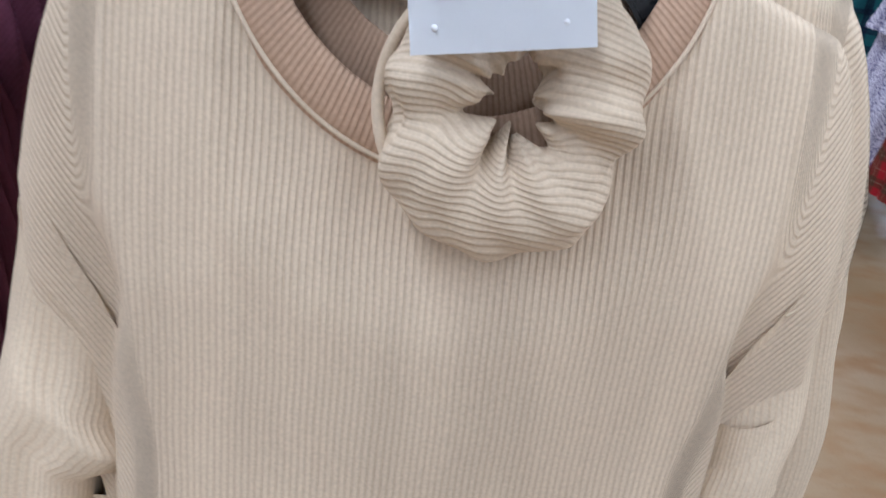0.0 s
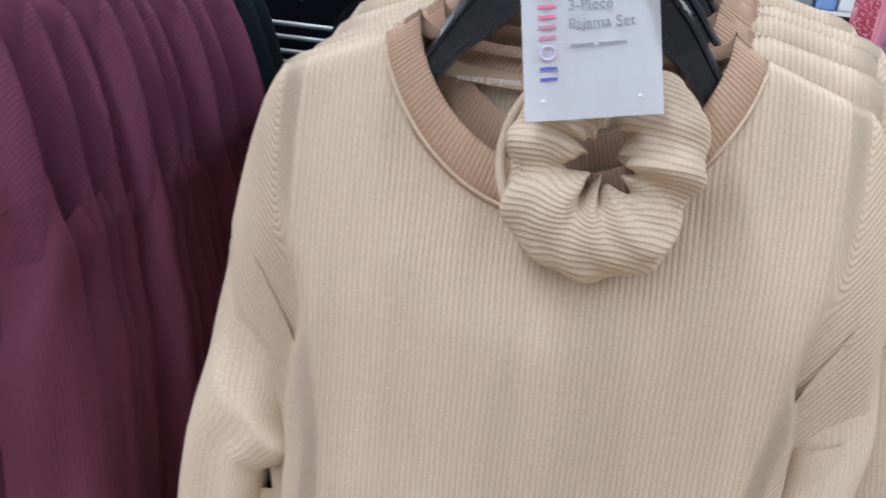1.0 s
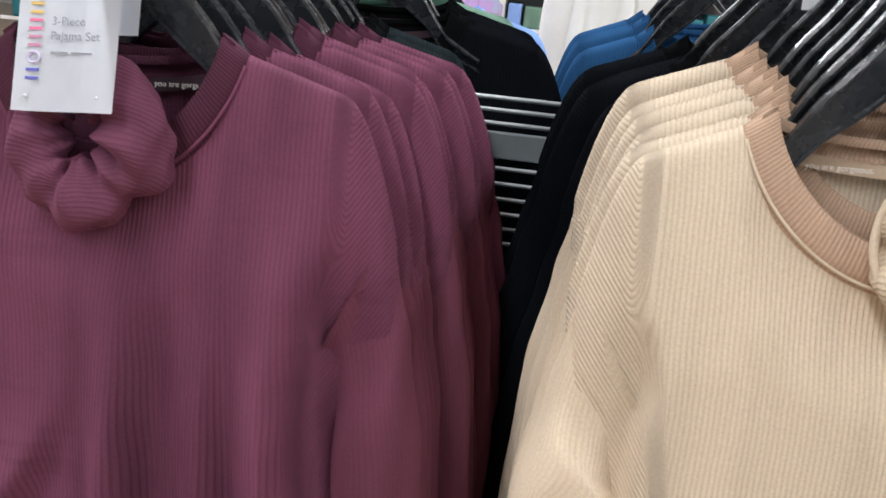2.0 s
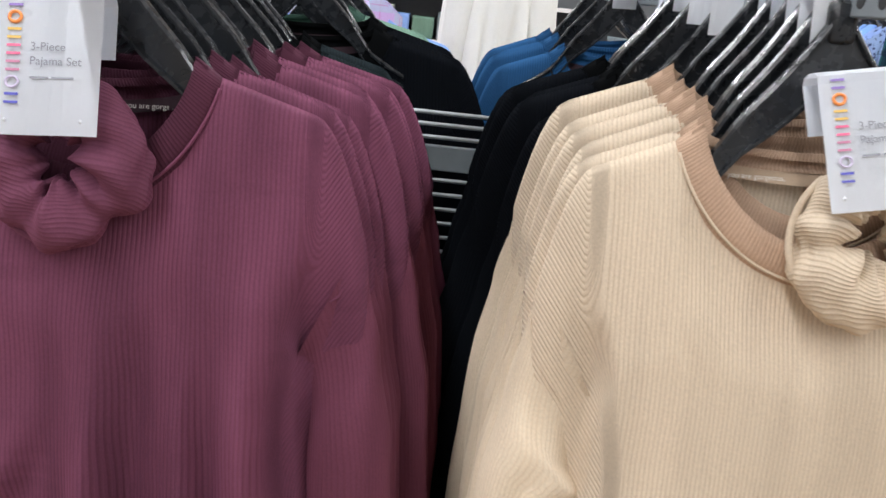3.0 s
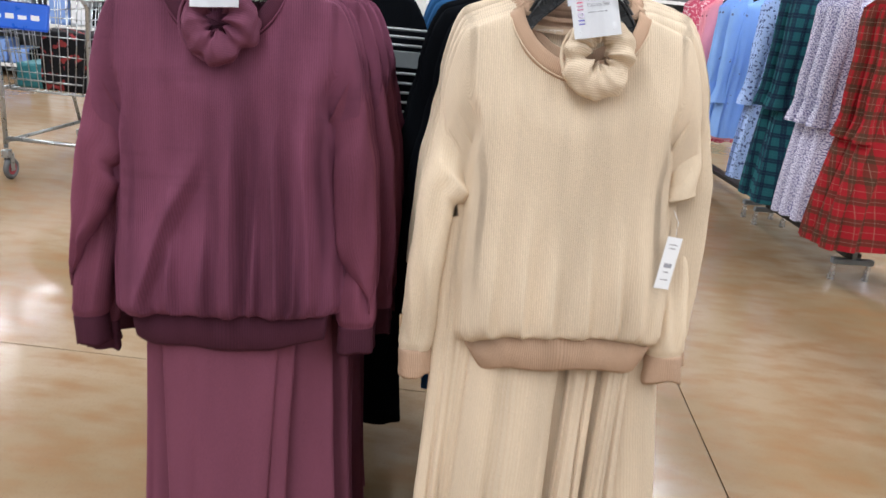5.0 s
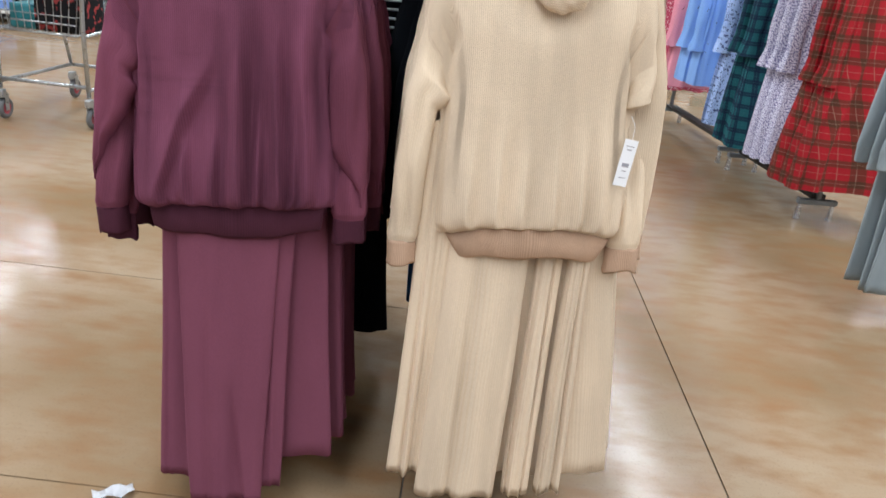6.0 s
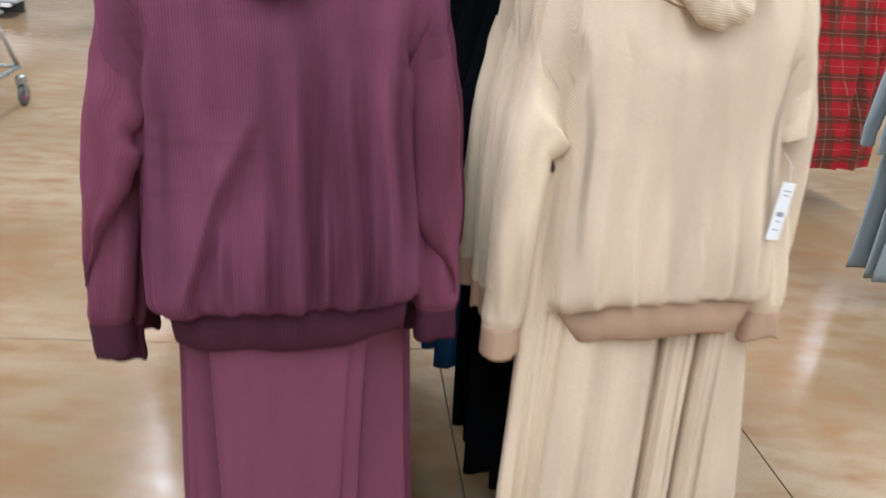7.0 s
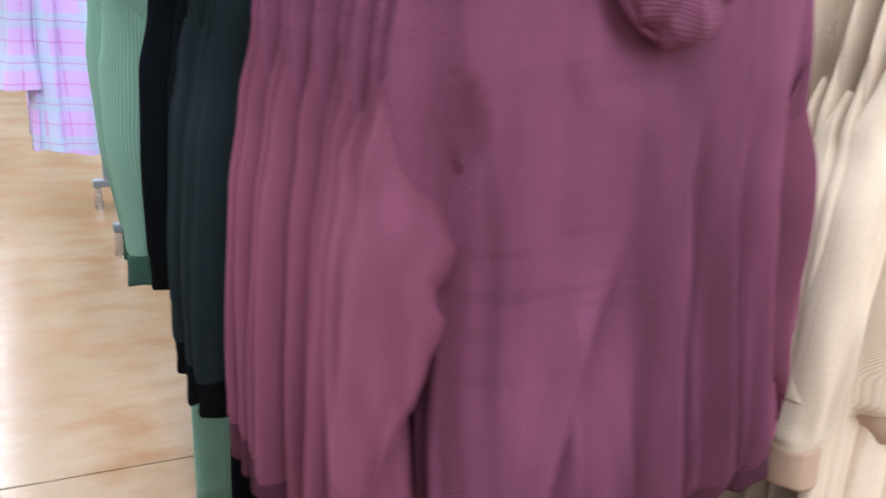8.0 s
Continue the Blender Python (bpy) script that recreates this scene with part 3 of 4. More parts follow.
def hanger_proto(m, group):
    ob = thing("clothes_hanger", "black plastic clothes hanger with a steel hook on the rail", "hanger", m, group)
    bm = bmesh.new()
    rings, n = [], 36
    for k in range(n + 1):
        x = -0.180 + 0.36 * k / n
        e = abs(x) / 0.180
        z = 0.098 * (1 - e) ** 2.6 + 0.030 * (1 - e) - 0.046 * e ** 1.6 - 0.024 * smoothstep(0.40, 0.70, e)
        hgt = 0.022 + 0.046 * (1 - e) ** 1.6
        t = 0.0075 * (1 - 0.45 * e ** 4)
        y = -0.010 * e ** 2
        prof = ((-t, -0.003), (-t * 0.7, 0.001), (t * 0.7, 0.001), (t, -0.003), (t, -0.007), (t * 0.4, -0.009), (t * 0.4, -hgt + 0.006), (t, -hgt + 0.004), (t, -hgt), (-t, -hgt), (-t, -hgt + 0.004), (-t * 0.4, -hgt + 0.006), (-t * 0.4, -0.009), (-t, -0.007))
        ring = len(prof)
        rings.append([bm.verts.new(Vector((x, y + a, z + c))) for a, c in prof])
    for a, b in zip(rings, rings[1:]):
        for k in range(ring):
            bm.faces.new((a[k], b[k], b[(k + 1) % ring], a[(k + 1) % ring]))
    bm.faces.new(rings[0])
    bm.faces.new(rings[-1][::-1])
    part("arm", bm, "hanger", ob, smooth=False)
    bm = bmesh.new()
    box(bm, (0, 0, 0.112), (0.026, 0.018, 0.040), 0.006)
    part("neck", bm, "hanger", ob)
    bm = bmesh.new()
    pts = [(0, 0, 0.118), (0, 0, 0.135)]
    for k in range(15):
        a = math.radians(-90 + 15 * k * 1.15)
        pts.append((0.020 * math.cos(a), 0, 0.152 + 0.017 * math.sin(a)))
    tube(bm, pts, 0.0019, 8)
    part("hook", bm, "chrome", ob, "bent steel hook")
    return ob


def lettering(text, size, m, key, parent, name="lettering"):
    cu = bpy.data.curves.new(name, "FONT")
    cu.body, cu.size, cu.extrude = text, size, 0.0001
    tmp = bpy.data.objects.new(name, cu)
    me = bpy.data.meshes.new_from_object(tmp)
    bpy.data.objects.remove(tmp)
    me.materials.clear()
    me.materials.append(M[key])
    ob = new(name, me)
    ob.parent, ob.matrix_basis = parent, m
    return ob


def card_proto(m, group, w=0.088, h=0.122, printed=True, label="white printed header card folded over the hanger neck"):
    """Local: x right, z up, top edge at 0, front towards -y."""
    ob = thing("header_card", label, "hang tag", m, group)
    bm = bmesh.new()
    prof = [(-0.0006, -h), (-0.0006, -0.01), (-0.001, -0.003), (0.004, 0.0015), (0.014, 0.003), (0.024, 0.0015), (0.028, -0.004), (0.028, -0.05)]
    rows, uvs = [], []
    for i, (y, z) in enumerate(prof):
        rows.append([(-w / 2 + w * k / 6, y + 0.0015 * math.sin(k * 0.9) * (1 if i == 0 else 0.3), z) for k in range(7)])
        uvs.append([(k, i) for k in range(7)])
    sheet(bm, rows, uvs)
    bmesh.ops.solidify(bm, geom=bm.faces[:], thickness=0.0006)
    part("card", bm, "card", ob, smooth=False)
    if printed:
        keys = ("ink_purple", "ink_orange", "ink_gold", "ink_pink", "ink_rose", "ink_lilac", "ink_blue")
        for i, k in enumerate(keys):
            bm = bmesh.new()
            zc, xc, yc = -0.011 - 0.0135 * i, -w / 2 + 0.0165, -0.0015
            if i in (1, 5):
                pts = [(xc + 0.0050 * math.cos(a), yc, zc + 0.0044 * math.sin(a)) for a in [j * math.pi / 8 for j in range(16)]]
                tube(bm, pts, 0.0014 if i == 1 else 0.0010, 5, True)
            else:
                for dz in (-0.0034, 0.0034):
                    box(bm, (xc, yc, zc + dz), (0.0112, 0.0005, 0.0021), 0)
            part("mark", bm, k, ob, "coloured printed mark", False)
        turn = pose(0, 0, 0, 90, 0, 0)
        for text, size, zz, key in (("3-Piece", 0.0098, -0.052, "ink"), ("Pajama Set", 0.0098, -0.064, "ink")):
            lettering(text, size, pose(-w / 2 + 0.030, -0.0018, zz) @ turn, key, ob)
        bm = bmesh.new()
        for k, wide in enumerate((0.015, 0.018)):
            box(bm, (-w / 2 + 0.0385 + 0.019 * k, -0.0015, -0.0745), (wide, 0.0004, 0.0016), 0)
        part("small_print", bm, "ink", ob, "line of small grey print", False)
        for sx in (-0.032, 0.030):
            bm = bmesh.new()
            bmesh.ops.create_uvsphere(bm, u_segments=8, v_segments=5, radius=0.0016, matrix=pose(sx, -0.0016, -h + 0.012))
            part("tag_pin", bm, "card", ob)
    return ob


def scrunchie_mesh(seed, rx=0.044, rz=0.046, fat=0.0285, nu=240, nv=48):
    """A gathered fabric ring: uneven pleats, deepest round the hole, run out into soft bulges."""
    bm = bmesh.new()
    rnd = random.Random(seed)
    count = 8
    pleats = [((k + rnd.uniform(-0.4, 0.4)) / count * 2 * math.pi, rnd.uniform(0.5, 1.3), rnd.uniform(-0.75, 0.75), rnd.uniform(0.07, 0.17)) for k in range(count)]
    rows, uvs = [], []
    for i in range(nu):
        a = 2 * math.pi * i / nu
        ca, sa = math.cos(a), math.sin(a)
        low = 0.5 - 0.5 * sa
        r = fat * (0.82 + 0.30 * low + 0.22 * wobble(ca * 1.7, sa * 1.7, 0, seed))
        row, uv = [], []
        for k in range(nv + 1):
            b = 2 * math.pi * k / nv
            inside = 0.5 - 0.5 * math.cos(b)
            f = 0.0
            for p, pw, tw, wide in pleats:
                e = (a - p - tw * (1 - inside) + math.pi) % (2 * math.pi) - math.pi
                f -= pw * math.exp(-(e / (wide * (1.6 - 0.6 * inside))) ** 2) - 0.35 * pw * math.exp(-((e - 1.8 * wide) / (wide * 1.3)) ** 2)
            rr = r * (1 + (0.20 + 0.17 * inside ** 1.2) * f) + 0.009 * wobble(ca * 2.6 + b * 0.7, sa * 2.6, math.sin(b) * 1.5, seed + 4)
            out = rr * math.cos(b)
            x = (rx + out) * ca
            z = (rz + out) * sa - 0.006 * low
            y = -rr * 0.85 * math.sin(b)
            row.append((x, y, z))
            uv.append((z * 1.25 + 0.6 * rr + 0.35 * y + 0.2 * x, a * 0.05))
        rows.append(row[:-1])
        uvs.append(uv)
    rows.append(rows[0])
    uvs.append(uvs[0])
    sheet(bm, [r[::-1] for r in rows], [u[::-1] for u in uvs], True)
    bmesh.ops.remove_doubles(bm, verts=bm.verts, dist=1e-5)
    return bm


def scrunchie(m, label, key, seed):
    ob = thing("scrunchie", label, "scrunchie", m, "scrunchies")
    part("gathered_ring", scrunchie_mesh(seed), key, ob)
    pts = [(0.0718 * math.cos(a), 0.004, 0.0735 * math.sin(a) - 0.004) for a in [math.radians(130 + 4 * k) for k in range(38)]]
    part("seam", tube(bmesh.new(), pts, 0.0035, 8), key, ob)
    return ob


# ---- large structure ----
def slab_floor():
    """Ground slab with sawn joints between bays."""
    fl = thing("floor", "polished brown stained concrete floor with sawn joints", "floor", pose(0.845, 1.02, 0, 0, 0, -6.5), "", "structure")
    g = 0.0024
    for x0, x1, y0, y1 in ((-18, -0.95, -13, -0.857), (-0.95, 0, -13, 6.2), (0, 17, -13, 6.2), (-18, -0.95, -0.857, 0.42), (-18, -6.3, 0.42, 6.2), (-6.3, -0.95, 0.42, 6.2), (-18, 17, 6.2, 19)):
        bm = bmesh.new()
        box(bm, ((x0 + x1) / 2, (y0 + y1) / 2, -0.05), (x1 - x0 - 2 * g, y1 - y0 - 2 * g, 0.1), 0.0015)
        part("slab", bm, "floor", fl, "", False)
    bm = bmesh.new()
    box(bm, (-0.5, 3, -0.056), (35, 32, 0.1))
    part("joint_filler", bm, "joint", fl, "dark filler in the floor joints", False)
    return fl


slab_floor()


def wall(name, c, s):
    bm = bmesh.new()
    box(bm, c, s)
    return tagged(part(name, bm, "paint", None, "", False), "plain white painted store wall", "wall", "", "structure")


wall("wall_north", (0, 17.1, 2.5), (28.4, 0.2, 5.2))
wall("wall_south", (0, -9.1, 2.5), (28.4, 0.2, 5.2))
wall("wall_west", (-14.1, 4, 2.5), (0.2, 26, 5.2))
wall("wall_east", (14.1, 4, 2.5), (0.2, 26, 5.2))
bm = bmesh.new()
box(bm, (0, 4, CEILING + 0.1), (28, 26, 0.2))
tagged(part("ceiling", bm, "paint", None, "", False), "white painted store ceiling", "ceiling", "", "structure")
for sx in STRIPS:
    bm = bmesh.new()
    box(bm, (sx, 3.0, CEILING - 0.07), (0.30, 22.4, 0.13), 0.02)
    tagged(part("strip_light", bm, "fixture", None, "", False), "long white ceiling strip light fixture", "ceiling light", "ceiling strip lights")


# ---- the clothes rack ----
ARM_L, ARM_R, RAIL = -0.655, 0.03, 1.590
GRID_Y = 1.09


def clothes_rack():
    rack = thing("clothes_rack", "grey steel clothes rack with a wire grid panel and four arms", "clothes rack", pose(0, GRID_Y, 0))
    for x in (ARM_L, ARM_R):
        bm = bmesh.new()
        box(bm, (x, 0, 0.83), (0.030, 0.030, 1.60), 0.004)
        part("upright", bm, "steel", rack, "", False)
    for z in [1.360, 1.340, 1.318] + [1.243 - 0.0262 * k for k in range(18)]:
        bm = bmesh.new()
        tube(bm, [(-0.78, -0.012, z), (0.16, -0.012, z)], 0.0036, 8)
        part("grid_wire", bm, "wire", rack)
    for x in (-0.76, -0.62, -0.06, 0.14):
        bm = bmesh.new()
        tube(bm, [(x, -0.006, 0.78), (x, -0.006, 1.363)], 0.0030, 8)
        part("grid_wire", bm, "wire", rack)
    bm = bmesh.new()
    box(bm, (-0.31, 0.0, 1.280), (0.92, 0.014, 0.044), 0.002)
    part("crossbar", bm, "steel", rack, "flat grey steel crossbar", False)
    bm = bmesh.new()
    box(bm, (-0.31, 0.0, 0.62), (0.92, 0.014, 0.036), 0.002)
    part("crossbar", bm, "steel", rack, "flat grey steel crossbar", False)
    for x in (ARM_L, ARM_R):
        for y0, y1 in ((-0.80, 0.0), (0.0, 0.80)):
            bm = bmesh.new()
            box(bm, (x, (y0 + y1) / 2, RAIL), (0.014, abs(y1 - y0), 0.034), 0.002)
            arm = part("arm", bm, "steel", rack, "slotted grey steel arm", False)
            for j in range(22):
                yy = y0 + (y1 - y0) * (j + 0.5) / 22
                # No hole is cut: a solid black disc stands for the slot's shade.
                bm = bmesh.new()
                bmesh.ops.create_cone(bm, cap_ends=True, segments=10, radius1=0.0075, radius2=0.0075, depth=0.0150, matrix=pose(x, yy, RAIL - 0.002, 0, 90, 0))
                part("slot", bm, "dark", arm, "black disc for the shade in a punched slot", False)
    for x in (ARM_L, ARM_R):
        bm = bmesh.new()
        box(bm, (x, 0, 0.027), (0.05, 0.70, 0.05), 0.006)
        part("foot", bm, "dark", rack, "black steel foot", False)
    return rack


clothes_rack()

# Each hung set: sweatshirt, trousers, hanger and header card.
WINE_X, TAN_X = -0.655, 0.045
SHOULDER = 1.457
tan_label = "tan ribbed velour sweatshirt with a darker knit neckband on a hanger"
wine_label = "wine-red ribbed velour sweatshirt with a dark knit hem on a hanger"

TAN_LEGS = [(-0.150, 0.048, -0.188, 0.020, 0.000, -1.375, 0.022), (0.060, 0.126, 0.042, 0.110, 0.006, -1.37, 0.020), (0.135, 0.190, 0.126, 0.190, 0.004, -1.36, 0.020), (-0.235, -0.125, -0.262, -0.160, 0.018, -1.33, 0.018)]
WINE_LEGS = [(-0.125, 0.135, -0.066, 0.108, -0.010, -1.415, 0.020), (-0.150, 0.02, -0.145, 0.00, 0.022, -1.365, 0.018), (0.02, 0.160, 0.03, 0.150, 0.016, -1.385, 0.018)]
PLAIN_LEGS = [(-0.19, 0.01, -0.20, 0.01, 0.0, -1.33, 0.030), (-0.01, 0.19, -0.01, 0.205, 0.006, -1.34, 0.030)]


def lean_at(y):
    """Front sets are pushed out at the hem by those packed behind; the last hang plumb."""
    return LEAN_OUT * max(0.0, 1 - (y - 0.46) / 0.55)


def row_of(x, ys, cloth_key, pants_key, band_key, tape_key, shirt_label, pants_label, group, seed, sizes=(1.0, 1.0), drift=0.0, lean=True, tip=-2.5, spread_x=0.014, lift=0.0, sway=(0.05, 0.02), hangs=("straight", "straight")):
    """Alike sets hung one behind the other on an arm, growing in size; two shapes, then copies."""
    rnd = random.Random(seed)
    made = []
    for i, y in enumerate(ys):
        e = i / max(1, len(ys) - 1)
        wide = sizes[0] + (sizes[1] - sizes[0]) * e
        at = pose(x + drift * e + rnd.uniform(-spread_x, spread_x), y, SHOULDER + lift * (0.4 + 0.6 * e) + rnd.uniform(-0.006, 0.010), -lean_at(y) if lean else 0.0, tip + rnd.uniform(-1.2, 1.2), rnd.uniform(-4.0, 4.0))
        big = at @ Matrix.Diagonal((wide, 0.44, 1 + (wide - 1) * 0.12, 1))
        if i < 2:
            s = sweatshirt(at, shirt_label, group, cloth_key, band_key, tape_key, seed + i, 7, 1.2, False, 1.5, sway, 0.0, hangs)
            p = trousers(at, pants_label, group, pants_key, seed + 20 + i, PLAIN_LEGS, fine=False)
            made.append((s, p))
            for o in (s, p):
                o.matrix_basis = big
            made[-1] = (s, p, wide)
        else:
            s, p, was = made[i % 2]
            again = at @ Matrix.Diagonal((wide / was, 1, 1, 1))
            copy_thing(s, again)
            copy_thing(p, again)
        hang_at(at)


HANGER = hanger_proto(pose(WINE_X, 0.462, SHOULDER), "black hangers on the arms")
CARD_BACK = []


def hang_at(m, carded=True):
    copy_thing(HANGER, m)
    if carded:
        at = m @ pose(0, -0.013, 0.128)
        if CARD_BACK:
            copy_thing(CARD_BACK[0], at)
        else:
            CARD_BACK.append(card_proto(at, "header cards on hangers", 0.042, 0.05, False, "plain white header card folded over the hanger neck"))


# Front sets, nearest the aisle. Folds: place across at the hem, slant, width, height, where they begin.
WINE_FOLDS = [(-0.78, 0.95, 0.060, 1.1, 0.30), (0.04, 0.05, 0.075, 1.3, 0.05), (0.44, -0.03, 0.060, 1.0, 0.20), (0.72, -0.06, 0.070, 1.2, 0.10), (-0.48, 0.12, 0.055, 0.7, 0.45), (0.23, 0.06, 0.045, 0.7, 0.42), (-0.20, 0.10, 0.050, 0.8, 0.50), (0.58, 0.02, 0.035, 0.5, 0.50)]
TAN_FOLDS = [(-0.70, 0.20, 0.080, 0.6, 0.45), (-0.40, 0.10, 0.070, 0.8, 0.40), (-0.12, 0.05, 0.060, 0.6, 0.50), (0.18, 0.02, 0.075, 0.8, 0.38), (0.46, 0.00, 0.055, 0.7, 0.48), (0.68, -0.04, 0.060, 0.6, 0.42)]
set_neck(0.122, 0.118)
wine_m = pose(-0.662, 0.462, SHOULDER, -LEAN_OUT, -3.0, 0)
sweatshirt(wine_m, wine_label, "wine-red pajama sets", "wine", "wine_band", "wine_tape", 11, WINE_FOLDS, 1.9, True, 0.5, (0.055, 0.02), 0.012, ("folded", "low_fold"), (0.515, 0.53))
trousers(pose(-0.655, 0.462, SHOULDER, -LEAN_OUT, 0, 0), "wine-red velour wide-leg pajama trousers hanging under the sweatshirt", "wine-red pajama sets", "wine_pants", 31, WINE_LEGS, fold=0.006, crease=0.005)
set_neck(0.139, 0.126)
tan_m = pose(0.026, 0.462, SHOULDER, -LEAN_OUT, -2.5, 0)
sweatshirt(tan_m, tan_label, "tan pajama sets", "tan", "tan_band", "tape", 5, TAN_FOLDS, 1.9, True, 2.3, (0.065, 0.01), 0.012, ("hooked", "elbow"), droop=0.048)
trousers(pose(0.03, 0.462, SHOULDER, -LEAN_OUT, 0, 0), "tan ribbed wide-leg pajama trousers hanging under the sweatshirt", "tan pajama sets", "tan_pants", 41, TAN_LEGS)
hang_at(tan_m, False)
scrunchie(pose(0.058, 0.398, 1.386, -12, -3, 0), "tan ribbed velour scrunchie gathered on the header card", "tan_soft", 3)
scrunchie(pose(-0.660, 0.398, 1.386, -12, -3, 0), "wine-red velour scrunchie gathered on the header card", "wine_soft", 8)
card_proto(pose(0.022, 0.412, 1.532, -21, -11, 0), "printed header cards")
card_proto(pose(-0.668, 0.410, 1.523, -21, -4, 0), "printed header cards")

set_neck(0.122, 0.118)
row_of(-0.655, (0.505, 0.545, 0.585, 0.625, 0.665, 0.705, 0.750, 0.80), "wine", "wine_pants", "wine_band", "wine_tape", wine_label, "wine-red velour pajama trousers on the packed arm", "wine-red pajama sets", 60, (1.0, 1.13), 0.025, hangs=("straight", "low_fold"))
row_of(-0.665, (0.87, 0.93, 0.99), "slate", "slate", "black_band", "wine_tape", "dark slate velour sweatshirt with black cuffs on a hanger", "dark slate velour pajama trousers on the packed arm", "slate pajama sets", 70, (1.1, 1.1), sway=(0.05, 0.06), hangs=("hooked", "straight"))
row_of(-0.590, (1.18, 1.26), "black", "black", "black_band", "wine_tape", "black velour sweatshirt on a hanger", "black velour pajama trousers on the packed arm", "black pajama sets", 74, (1.28, 1.28), lift=0.02, sway=(0.03, 0.09))
row_of(-0.655, (1.36, 1.45), "green", "green", "green_band", "wine_tape", "sage green sweatshirt with dark green cuffs on a hanger", "sage green pajama trousers hanging almost to the floor", "green pajama sets", 78, (1.33, 1.34), lift=0.03, sway=(0.0, 0.02))
row_of(-0.585, (1.60, 1.68), "sky", "sky", "sky", "tape", "light blue knit sweatshirt on a hanger", "light blue pajama trousers on the packed arm", "light blue pajama sets", 82, (1.2, 1.2))
row_of(0.036, (0.490, 0.545, 0.590, 0.635, 0.68), "tan", "tan_pants", "tan_band", "tape", tan_label, "tan ribbed pajama trousers on the packed arm", "tan pajama sets", 90, (1.06, 1.10), tip=-5.0, lift=0.042, sway=(0.06, -0.02), hangs=("hooked", "straight"))
row_of(0.01, (0.74, 0.785, 0.83, 0.88, 0.94), "black", "black", "black_band", "wine_tape", "black velour sweatshirt on a hanger", "black velour pajama trousers on the packed arm", "black pajama sets", 94, (1.0, 1.1), -0.01, lift=0.025, sway=(0.09, 0.03))
row_of(-0.01, (1.20, 1.30, 1.42), "navy", "navy", "navy", "wine_tape", "deep blue velour sweatshirt on a hanger", "deep blue velour pajama trousers on the packed arm", "blue pajama sets", 98, (1.0, 1.05), lift=0.05, sway=(0.10, 0.02))


# ---- neighbouring racks ----
def gown_mesh(seed, top, hem, half, flare, nu=80, nv=40):
    """A long nightgown, gathered below the chest and falling in deep folds."""
    bm = bmesh.new()
    rows, uvs = [], []
    for i in range(nv + 1):
        v = i / nv
        row, uv = [], []
        for k in range(nu + 1):
            phi = 2 * math.pi * k / nu
            c, s = math.cos(phi), math.sin(phi)
            u = math.copysign(abs(c) ** 0.8, c)
            w = (half * (0.32 + 0.68 * smoothstep(0, 0.10, v))) + flare * smoothstep(0.3, 1.0, v)
            d = 0.012 + 0.04 * smoothstep(0.0, 0.12, v) + 0.03 * v
            fold = (0.020 * math.sin(phi * 9 + 4 * wobble(u * 2, v, 0, seed)) * (0.7 + wobble(u * 3, 2, s, seed)) + 0.014 * wobble(u * 5, v * 1.3, s, seed)) * smoothstep(0.12, 0.55, v)
            x = u * w + fold * 0.6
            y = -math.copysign(abs(s) ** 0.7, s) * d - fold * (1 if s > 0 else -1)
            z = top + (hem - top) * v - 0.055 * abs(u) ** 2 * (1 - smoothstep(0, 0.2, v)) + 0.02 * wobble(u * 2, s, 4, seed) * v
            row.append((x, y, z))
            uv.append((k / nu * (4 * w), z))
        rows.append(row[:-1])
        uvs.append(uv)
    sheet(bm, rows, uvs, True)
    bm.faces.new([v for v in bm.verts[:nu]])
    return bm


def nightgown(m, label, group, key, seed, top=0.0, hem=-1.38, half=0.24, flare=0.10, sleeve=0.52):
    ob = thing("nightgown", label, "nightgown", m, group)
    part("body", gown_mesh(seed, top, hem, half, flare), key, ob)
    for side in (-1, 1):
        bm = bmesh.new()
        rows, uvs = [], []
        for i in range(17):
            s = i / 16
            row, uv = [], []
            for k in range(19):
                phi = 2 * math.pi * k / 18
                r = 0.060 - 0.022 * s + 0.030 * smoothstep(0.8, 1.0, s) + 0.008 * math.sin(phi * 5 + seed) * smoothstep(0.3, 1.0, s)
                x = half * 0.92 + 0.035 + 0.03 * s + r * math.cos(phi) + 0.01 * wobble(s * 3, phi, 0, seed)
                y = -0.025 - (0.6 * r) * math.sin(phi) - 0.012 * wobble(s * 4, math.cos(phi), 1, seed + side)
                z = top - 0.10 - (sleeve + 0.22) * s + 0.05 * (1 - s) * math.cos(phi) * -1
                row.append((side * x, y, z))
                uv.append((k / 18 * 0.3, z))
            rows.append(row[:-1] if side > 0 else [row[0]] + row[-2:0:-1])
            uvs.append(uv)
        sheet(bm, rows, uvs, True)
        part("sleeve", bm, key, ob)
    copy_thing(HANGER, m)
    return ob


def gown_row(x, ys, key, label, group, seed, top, hem, half=0.25, flare=0.09, sleeve=0.52):
    rnd = random.Random(seed)
    first = None
    for i, y in enumerate(ys):
        m = pose(x + rnd.uniform(-0.02, 0.02), y, top, 0, rnd.uniform(-1, 1), rnd.uniform(-4, 4))
        if first is None:
            first = nightgown(m, label, group, key, seed, 0.0, hem - top, half, flare, sleeve)
        else:
            copy_thing(first, m)
            copy_thing(HANGER, m)


